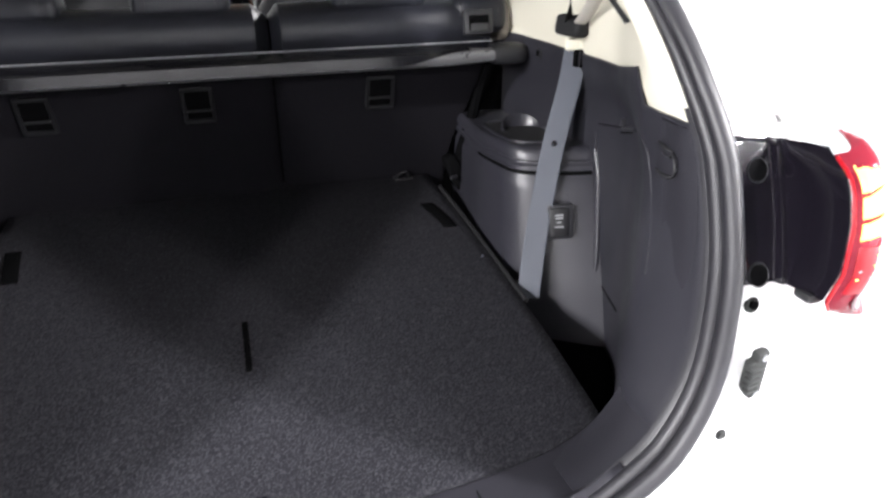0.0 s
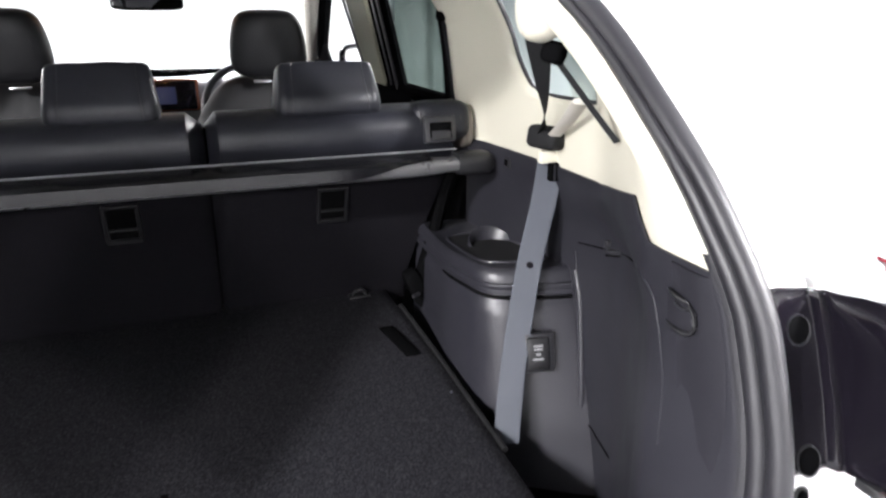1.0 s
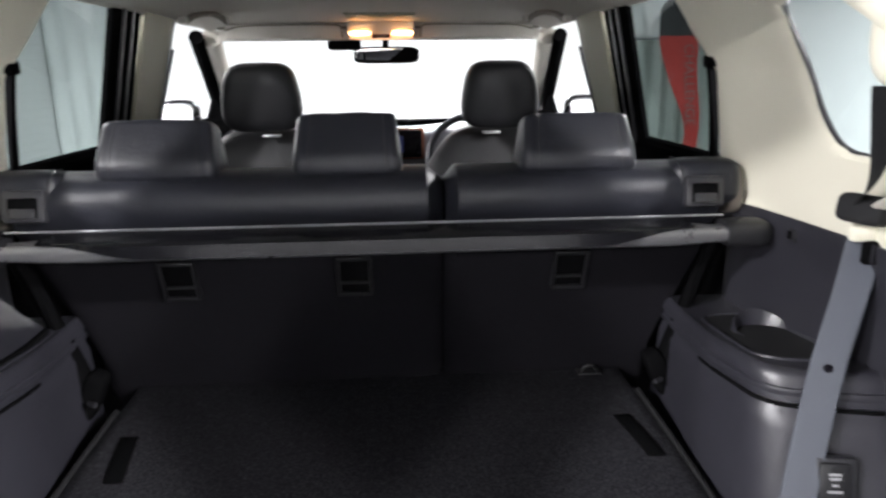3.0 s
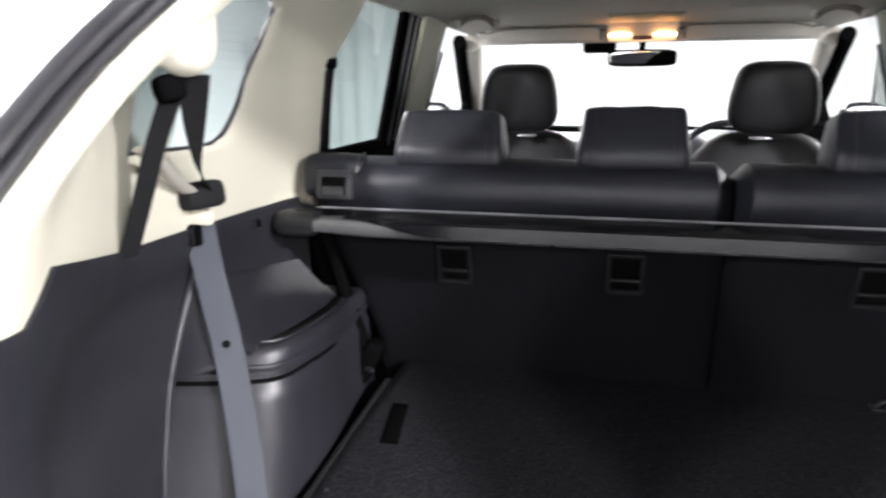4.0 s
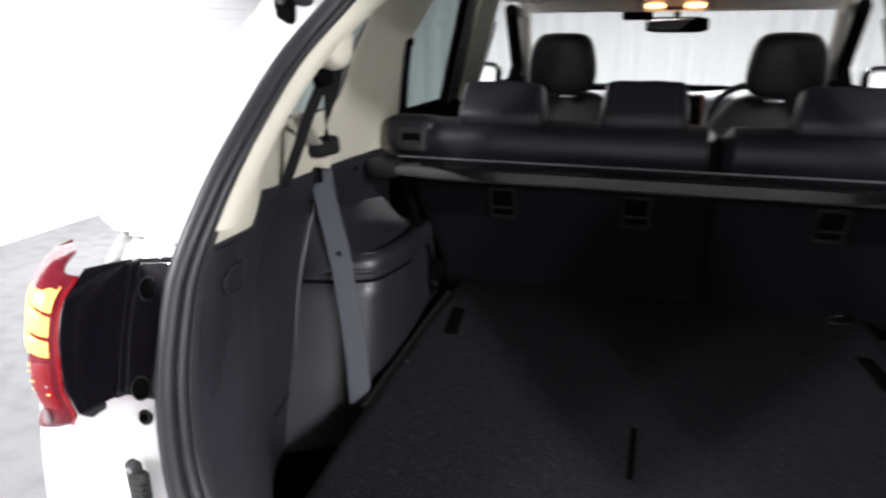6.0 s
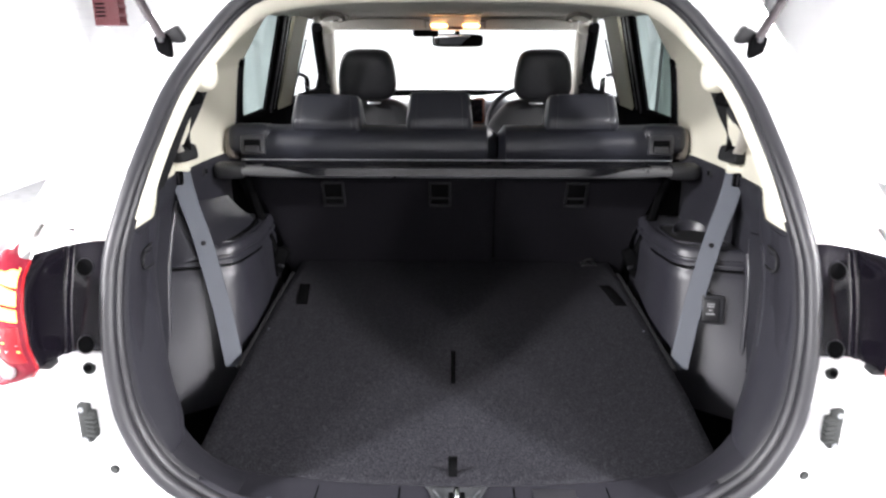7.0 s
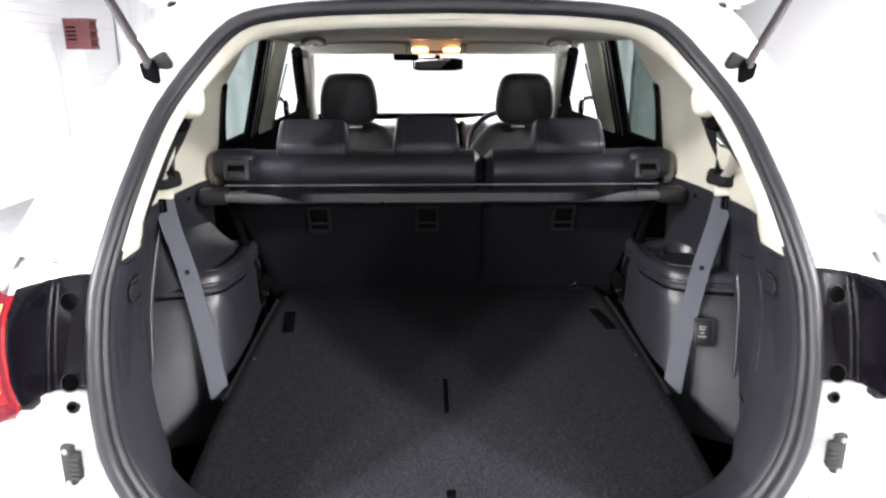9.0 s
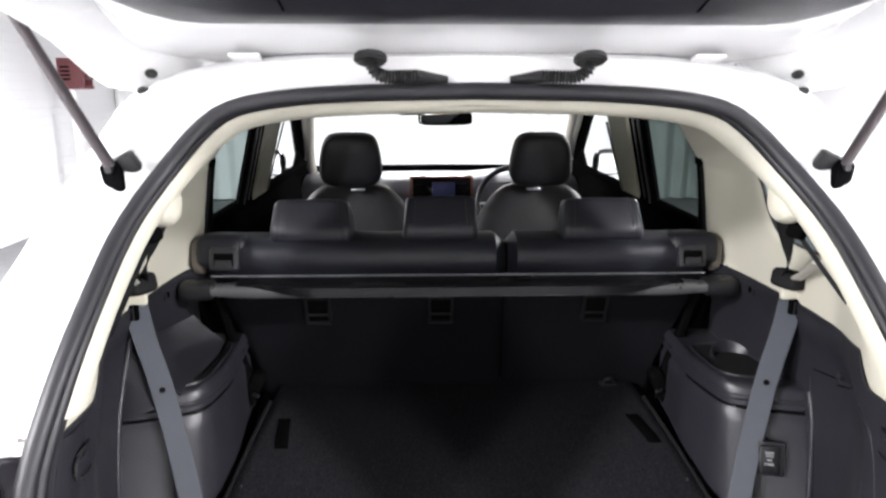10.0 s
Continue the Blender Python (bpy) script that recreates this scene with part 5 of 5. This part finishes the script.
def cabin_side(s):
    th = thing("cabin", "car cabin flank with black door cards and beige pillars", "cabin", (s * 0.7, 1.8, 0.6), "cabin sides")
    xs = lambda y, z: s * (0.740 - 0.30 * max(0.0, z - 1.2))
    card = sheet([[Vector((xs(y, z) - s * (0.03 if z < 1.1 else 0.0), y, z)) for z in (0.5, 0.9, 1.08, 1.18, 1.235)] for y in np.linspace(1.0, 3.1, 16)])
    part("door_card", card, M_BLACK, th, "black door card", solid=0.02)
    bar = lambda name, a, b, w, mat, lab="", d=0.012: part(name, sheet([[Vector((xs(y, z) - s * o, y + dy, z)) for dy, o in ((-w / 2, 0.0), (-w / 2, d), (w / 2, d), (w / 2, 0.0))] for y, z in [(a[0] + (b[0] - a[0]) * k / 8, a[1] + (b[1] - a[1]) * k / 8) for k in range(9)]], close_v=True, caps=True), mat, th, lab)
    bar("door_frame", (1.636, 1.23), (1.551, 1.60), 0.182, M_BLACK, "black door window frame")
    bar("frame_bead", (1.612, 1.23), (1.525, 1.60), 0.014, M_SEAL, "", 0.018)
    bar("frame_bead", (1.672, 1.23), (1.587, 1.60), 0.010, M_TRIM2, "", 0.016)
    # this pillar is beige; its darker tone is shade put into the colour
    bar("b_pillar", (1.836, 1.23), (1.771, 1.60), 0.22, M_DARKBEIGE, "beige centre pillar, coloured as if in shade", 0.020)
    bar("front_frame", (1.962, 1.23), (1.913, 1.60), 0.035, M_TRIM2)
    part("pillar_strap", belt_strip([(xs(1.9, z) - s * 0.03, 1.90, z) for z in (1.50, 1.36, 1.24)], 0.03, [(0, 1, 0)] * 3, 8), M_WEBDARK, th, solid=0.002)
    part("roof_rail", tube([(xs(y, 1.60), y, 1.602) for y in np.linspace(0.9, 2.4, 9)], 0.022, 8), M_LINER, th)
    part("belt_rail", tube([(xs(y, 1.235), y, 1.235) for y in np.linspace(1.0, 3.05, 9)], 0.018, 8), M_BLACK, th)
    # front pillar
    part("a_pillar", tube(spline([(s * 0.60, 2.28, 1.55), (s * 0.655, 2.62, 1.42), (s * 0.71, 2.95, 1.27), (s * 0.73, 3.15, 1.15)], 14), [0.035] * 14, 10), M_LINER, th, "beige front pillar")
    part("a_frame", tube(spline([(s * 0.635, 2.22, 1.55), (s * 0.69, 2.55, 1.42), (s * 0.735, 2.85, 1.27)], 12), [0.026] * 12, 8), M_BLACK, th)
    part("sail_panel", filled([[Vector((s * (0.735 - 0.16 * max(0.0, z - 1.22)), y, z)) for y, z in ((2.60, 1.20), (3.0, 1.16), (2.88, 1.25), (2.74, 1.325), (2.70, 1.33))]]), M_BLACK, th, solid=0.02)
    for y0, y1, name in ((1.02, 1.62, "rear_door_glass"), (1.95, 2.80, "front_door_glass")):
        g = part(name, sheet([[Vector((xs(y, z) + s * 0.012, y, z)) for z in (1.235, 1.4, 1.60)] for y in np.linspace(y0, y1, 5)]), M_PRIVACY if y0 < 1.5 else M_GLASS, th, "door glass")
        g.visible_shadow = False
    dm = part("door_mirror", cushion((s * 0.872, 2.74, 1.255), (0.165, 0.11, 0.135), 3.0), M_BLACKGLOSS, th, "black door mirror")
    part("mirror_face", cushion((s * 0.872, 2.686, 1.255), (0.14, 0.01, 0.11), 4.0), M_MIRROR, dm, "mirror glass")
    part("mirror_arm", box((s * 0.78, 2.74, 1.215), (0.10, 0.05, 0.03), 0.008), M_TRIM2, dm)
    # belt of the second row
    bt = thing("cabin_belt", "dark grey second-row seat belt running down the rear pillar", "seat belt", (s * 0.63, 0.99, 1.26), "second-row seat belts")
    part("webbing", belt_strip([(s * 0.634, 1.022, 1.440), (s * 0.644, 1.018, 1.36), (s * 0.648, 1.004, 1.25)], 0.042, [(s * 0.75, 0.66, 0)] * 3, 12), M_BLACK, bt, solid=0.002)
    part("loop", cushion((s * 0.634, 1.022, 1.444), (0.02, 0.046, 0.026), 3.5), M_BLACK, bt)
    gh = thing("grab_handle", "beige folding grab handle on the roof edge", "grab handle", (s * 0.50, 1.85, 1.60), "grab handles")
    part("grip", tube(spline([(s * 0.548, 1.80, 1.569), (s * 0.528, 1.82, 1.588), (s * 0.496, 1.85, 1.599), (s * 0.470, 1.88, 1.593), (s * 0.454, 1.90, 1.578)], 14), 0.0095, 8), M_HANDLE, gh)
    for x, y, z in ((0.454, 1.905, 1.584), (0.550, 1.795, 1.574)):
        part("mount", cushion((s * x, y, z), (0.026, 0.034, 0.022), 4.0), M_LINER, gh)
    return th


for s in (-1, 1):
    cabin_side(s)

ws = thing("windscreen", "clear windscreen at the front of the cabin", "windscreen", (0, 2.8, 1.3))
g = part("glass", sheet([[Vector((x * w, y - 0.06 * (1 - x * x) * -1, z)) for x in np.linspace(-1, 1, 11)] for w, y, z in ((0.58, 2.26, 1.56), (0.66, 2.72, 1.37), (0.73, 3.2, 1.15))]), M_GLASS, ws)
g.visible_shadow = False
part("frit_band", sheet([[Vector((x * w, y + 0.06 * (1 - x * x), z)) for x in np.linspace(-1, 1, 11)] for w, y, z in ((0.715, 3.10, 1.198), (0.73, 3.2, 1.15))]), M_BLACK, ws, solid=0.003)
for s in (-1, 1):
    sv = thing("sun_visor", "pale beige sun visor folded up against the roof", "sun visor", (s * 0.31, 2.3, 1.55), "sun visors")
    part("flap", box((s * 0.335, 2.205, 1.563), (0.395, 0.022, 0.050), 0.009, pose(0, 0, 0, -14, 0, 0)), M_LINER, sv)
    part("hinge", tube([(s * 0.56, 2.215, 1.578), (s * 0.115, 2.215, 1.578)], 0.004, 8), M_HANDLE, sv)
    # thin line along the visor's edge, darker than the flap
    part("dark_outline", tube(spline([(s * 0.530, 2.194, 1.570), (s * 0.47, 2.188, 1.583), (s * 0.34, 2.187, 1.586), (s * 0.16, 2.187, 1.586), (s * 0.138, 2.188, 1.578), (s * 0.135, 2.196, 1.545)], 24), 0.0028, 6), M_HANDLE, sv)
part("front_header", box((0, 2.272, 1.568), (1.14, 0.02, 0.06), 0.006), M_LINER, liner, "beige header above the windscreen")
dl = thing("dome_lamp", "overhead lamp console with two lit warm lamps", "interior lamp", (0, 2.2, 1.54))
part("console", box((0, 2.245, 1.574), (0.23, 0.16, 0.046), 0.010), M_LINER, dl)
for s in (-1, 1):
    part("lamp", cushion((s * 0.072, 2.170, 1.556), (0.072, 0.04, 0.017), 3.0), M_DOME, dl, "lit warm lamp")
part("switch_panel", box((0, 2.155, 1.546), (0.066, 0.014, 0.014), 0.003), M_WOOD, dl)
# no lamp itself: the warm light on the lip is put in as emission
part("lamp_lip", cushion((0, 2.166, 1.5435), (0.216, 0.022, 0.016), 4.0), M_LAMPLIP, dl, "lower lip given the glow of the lamps")
# thin rectangle, darker than the roof lining around it
part("roof_patch", box((0, 2.02, 1.6045), (0.222, 0.20, 0.012), 0.004), M_DARKBEIGE, dl, "darker rectangle on the roof behind the lamps")
mr = thing("rear_view_mirror", "black framed rear-view mirror under the windscreen top", "mirror", (0.01, 2.42, 1.475))
part("frame", cushion((0.014, 2.43, 1.490), (0.250, 0.035, 0.062), 5.0), M_BLACK, mr)
part("glass", cushion((0.014, 2.412, 1.490), (0.232, 0.006, 0.050), 5.0, pose(0, 0, 0, 7, 0, 6)), M_MIRROR, mr)
part("arm", tube([(0.012, 2.44, 1.50), (0.012, 2.40, 1.555)], 0.012, 8), M_BLACK, mr)
part("sensor_box", box((-0.14, 2.37, 1.528), (0.12, 0.06, 0.04), 0.010), M_BLACK, mr, "black sensor housing")

# ---------------------------------------------------------------- front seats and dashboard
for s in (-1, 1):
    fs = thing("front_seat", "black leather front seat with tall headrest", "front seat", (s * 0.36, 1.95, 0.4), "front seats")
    c = (s * 0.372, 1.915, 1.356)
    part("headrest", cushion(c, (0.248, 0.11, 0.206), 4.2, pose(0, 0, 0, 8, 0, 0), shape=lambda p: Vector((p.x * (0.99 - 0.13 * ease((p.z + 0.04) / 0.14)), p.y, p.z))), M_SEATBLACK, fs, "tall leather headrest")
    # thin silver bar stands for the bright gap below the headrest
    part("collar", box((s * 0.345, 1.90, 1.240), (0.055, 0.03, 0.007), 0.003), M_SILVER, fs)
    part("backrest", cushion((s * 0.37, 1.97, 0.94), (0.50, 0.16, 0.63), 4.2, pose(0, 0, 0, -10, 0, 0), shape=lambda p: Vector((p.x * (1 - 0.22 * ease((p.z - 0.12) / 0.2)), p.y, p.z))), M_SEATBLACK, fs, "leather backrest")
    part("cushion", cushion((s * 0.36, 2.28, 0.60), (0.50, 0.5, 0.18), 4.0), M_SEATBLACK, fs)
da = thing("dashboard", "black dashboard with brown wood trim and a lit screen", "dashboard", (0, 3.0, 0.8))
prof = [(2.72, 0.75), (2.70, 0.95), (2.72, 1.06), (2.76, 1.13), (2.84, 1.165), (2.98, 1.175), (3.2, 1.15), (3.25, 0.8)]
rows = [[Vector((x, y + 0.06 * (x / 0.7) ** 2 * -1, z + 0.02 * math.exp(-((x - 0.36) / 0.16) ** 2) * (z > 1.1))) for y, z in prof] for x in np.linspace(-0.71, 0.71, 29)]
part("shell", sheet(rows), M_TRIM, da, solid=0.004)
sf = part("screen_surround", box((0.004, 2.695, 1.125), (0.325, 0.03, 0.140), 0.014, pose(0, 0, 0, -10, 0, 0)), M_WOOD, da, "brown wood surround")
part("screen_bezel", box((0.004, 2.678, 1.125), (0.298, 0.012, 0.118), 0.006, pose(0, 0, 0, -10, 0, 0)), M_BLACKGLOSS, sf)
part("screen", box((0.015, 2.6705, 1.125), (0.115, 0.004, 0.07), 0.001, pose(0, 0, 0, -10, 0, 0)), M_SCREEN, sf, "lit blue screen")
part("gear_console", box((0, 2.3, 0.7), (0.2, 0.7, 0.2), 0.04), M_TRIM, da)
sw = thing("steering_wheel", "black leather steering wheel", "steering wheel", (0.36, 2.48, 1.06))
wm = pose(0.36, 2.50, 1.08, 65, 0, 0)
part("rim", tube([wm @ Vector((0.185 * math.cos(a), 0.185 * math.sin(a), 0)) for a in np.linspace(0, 2 * math.pi, 41)], 0.014, 10, caps=False), M_LEATHER, sw)
part("hub", cushion((0.36, 2.52, 1.075), (0.16, 0.06, 0.13), 3.0), M_TRIM, sw)
for a in (0.0, math.pi, -math.pi / 2):
    part("spoke", tube([wm @ Vector((0.06 * math.cos(a), 0.06 * math.sin(a), 0.0)), wm @ Vector((0.18 * math.cos(a), 0.18 * math.sin(a), 0))], 0.014, 8, flat=0.5), M_SILVER, sw)
tagged(part("cabin_floor", sheet([[Vector((x, y, 0.42)) for x in np.linspace(-0.74, 0.74, 5)] for y in np.linspace(1.0, 3.3, 5)]), M_CARPET, None, solid=0.01), "dark carpet on the cabin floor", "cabin floor", kind="structure")

# ---------------------------------------------------------------- tailgate, open overhead
tg = thing("tailgate", "open white tailgate with a black inner trim panel", "tailgate", (0, 0.47, 1.67))


def gate_z(y):
    return float(np.interp(y, [-0.75, -0.65, -0.45, -0.2, 0.05, 0.2, 0.27, 0.40, 0.5], [1.98, 2.05, 2.01, 1.93, 1.825, 1.755, 1.722, 1.690, 1.672]))


def gate_w(y):
    return float(np.interp(y, [-0.75, -0.5, -0.1, 0.2, 0.4, 0.5], [0.60, 0.66, 0.68, 0.655, 0.60, 0.52]))


ys = list(np.linspace(0.5, -0.72, 40))
rows = []
for y in ys:
    row = []
    for u in np.linspace(-1, 1, 41):
        w = gate_w(y)
        e = abs(u)
        z = gate_z(y) + 0.05 * ease((e - 0.80) / 0.10) * ease((0.42 - y) / 0.15) - 0.06 * ease((e - 0.90) / 0.08)
        row.append(Vector((u * w, y, z)))
    rows.append(row)
part("inner_frame", sheet(rows), M_WHITE, tg, "white painted inner frame", solid=0.004)
rows = [[Vector((p.x * 1.005, p.y, p.z + 0.10 - 0.04 * (abs(p.x) / 0.7) ** 2)) for p in r] for r in rows]
part("outer_skin", sheet(rows), M_WHITE, tg, solid=0.003)
rows = []
for k in range(31):
    v = k / 30
    row = []
    for u in np.linspace(-1, 1, 31):
        y0 = 0.272 - 0.10 * max(0.0, (abs(u) - 0.72) / 0.28) ** 2.2
        y = y0 + (-0.62 - y0) * v
        edge = min(v, 1 - v, (1 - abs(u)) * 1.5)
        row.append(Vector((u * (0.535 + 0.03 * ease(v / 0.3)), y, gate_z(y) - 0.006 - 0.02 * ease(edge / 0.06))))
    rows.append(row)
part("trim_panel", sheet(rows), M_TRIM, tg, "black plastic trim panel", solid=0.003)
for x in (-0.27, 0.27):
    part("panel_seam", tube([(x + 0.01 * k * math.copysign(1, x), 0.205 - 0.1 * k, gate_z(0.205 - 0.1 * k) - 0.0275) for k in range(5)], 0.002, 6), M_BLACK, tg)
for s in (-1, 1):
    hg = part("hinge", box((s * 0.372, 0.415, 1.672), (0.05, 0.055, 0.006), 0.003, pose(0, 0, 0, -14, 0, 0)), M_WHITE, tg, "white painted hinge")
    part("hinge_arm", box((s * 0.372, 0.447, 1.655), (0.030, 0.05, 0.014), 0.004, pose(0, 0, 0, -20, 0, 0)), M_WHITE, hg)
    part("hinge_leg", box((s * 0.366, 0.418, 1.650), (0.026, 0.016, 0.046), 0.004, pose(0, 0, 0, -20, 0, 0)), M_WHITE, hg)
    part("plug", disc((s * 0.521, 0.400, 1.649), 0.0095, 0.012, (0, -0.3, -1), 16, 0.003), M_GREYRUB, tg, "grey rubber plug")
    part("lower_plug", disc((s * 0.540, 0.415, 1.621), 0.011, 0.010, (0, -0.6, -1), 16, 0.003), M_GREYRUB, tg)
    hs = thing("cable_boot", "black corrugated rubber cable boot between roof and tailgate", "cable boot", (s * 0.17, 0.44, 1.66), "cable boots")
    part("flange", disc((s * 0.172, 0.372, 1.672), 0.026, 0.012, (0, -0.35, -1), 24, 0.003), M_RUBBER, hs)
    path = spline([(s * 0.172, 0.366, 1.666), (s * 0.164, 0.366, 1.652), (s * 0.150, 0.372, 1.645), (s * 0.125, 0.382, 1.645), (s * 0.098, 0.392, 1.646)], 60)
    part("hose", tube(path, [0.0095 + 0.0022 * math.sin(k * 1.7) for k in range(60)], 10), M_RUBBER, hs, "corrugated rubber hose")
    part("end_sleeve", tube([(s * 0.101, 0.391, 1.646), (s * 0.052, 0.406, 1.640)], [0.013, 0.008], 10, flat=0.8), M_RUBBER, hs)
    gs = thing("gas_strut", "black gas strut holding the tailgate up", "gas strut", (s * 0.565, 0.34, 1.49), "gas struts")
    part("cylinder", tube([(s * 0.554, 0.298, 1.512), (s * 0.692, 0.290, 1.79)], 0.0085, 12), M_STRUT, gs)
    part("socket", box((s * 0.553, 0.303, 1.494), (0.030, 0.026, 0.052), 0.008, pose(0, 0, 0, -12, s * 16, 0)), M_BLACK, gs, "black ball socket")
    part("bracket", box((s * 0.541, 0.318, 1.514), (0.040, 0.022, 0.032), 0.006, pose(0, 0, 0, 20, s * 24, 0)), M_DARK, gs)
    part("socket_foot", box((s * 0.558, 0.297, 1.474), (0.034, 0.022, 0.014), 0.005, pose(0, 0, 0, -12, s * 16, 0)), M_DARK, gs)
    part("ball", disc((s * 0.554, 0.290, 1.510), 0.0050, 0.008, (0, -1, 0), 12), M_SEAL, gs)
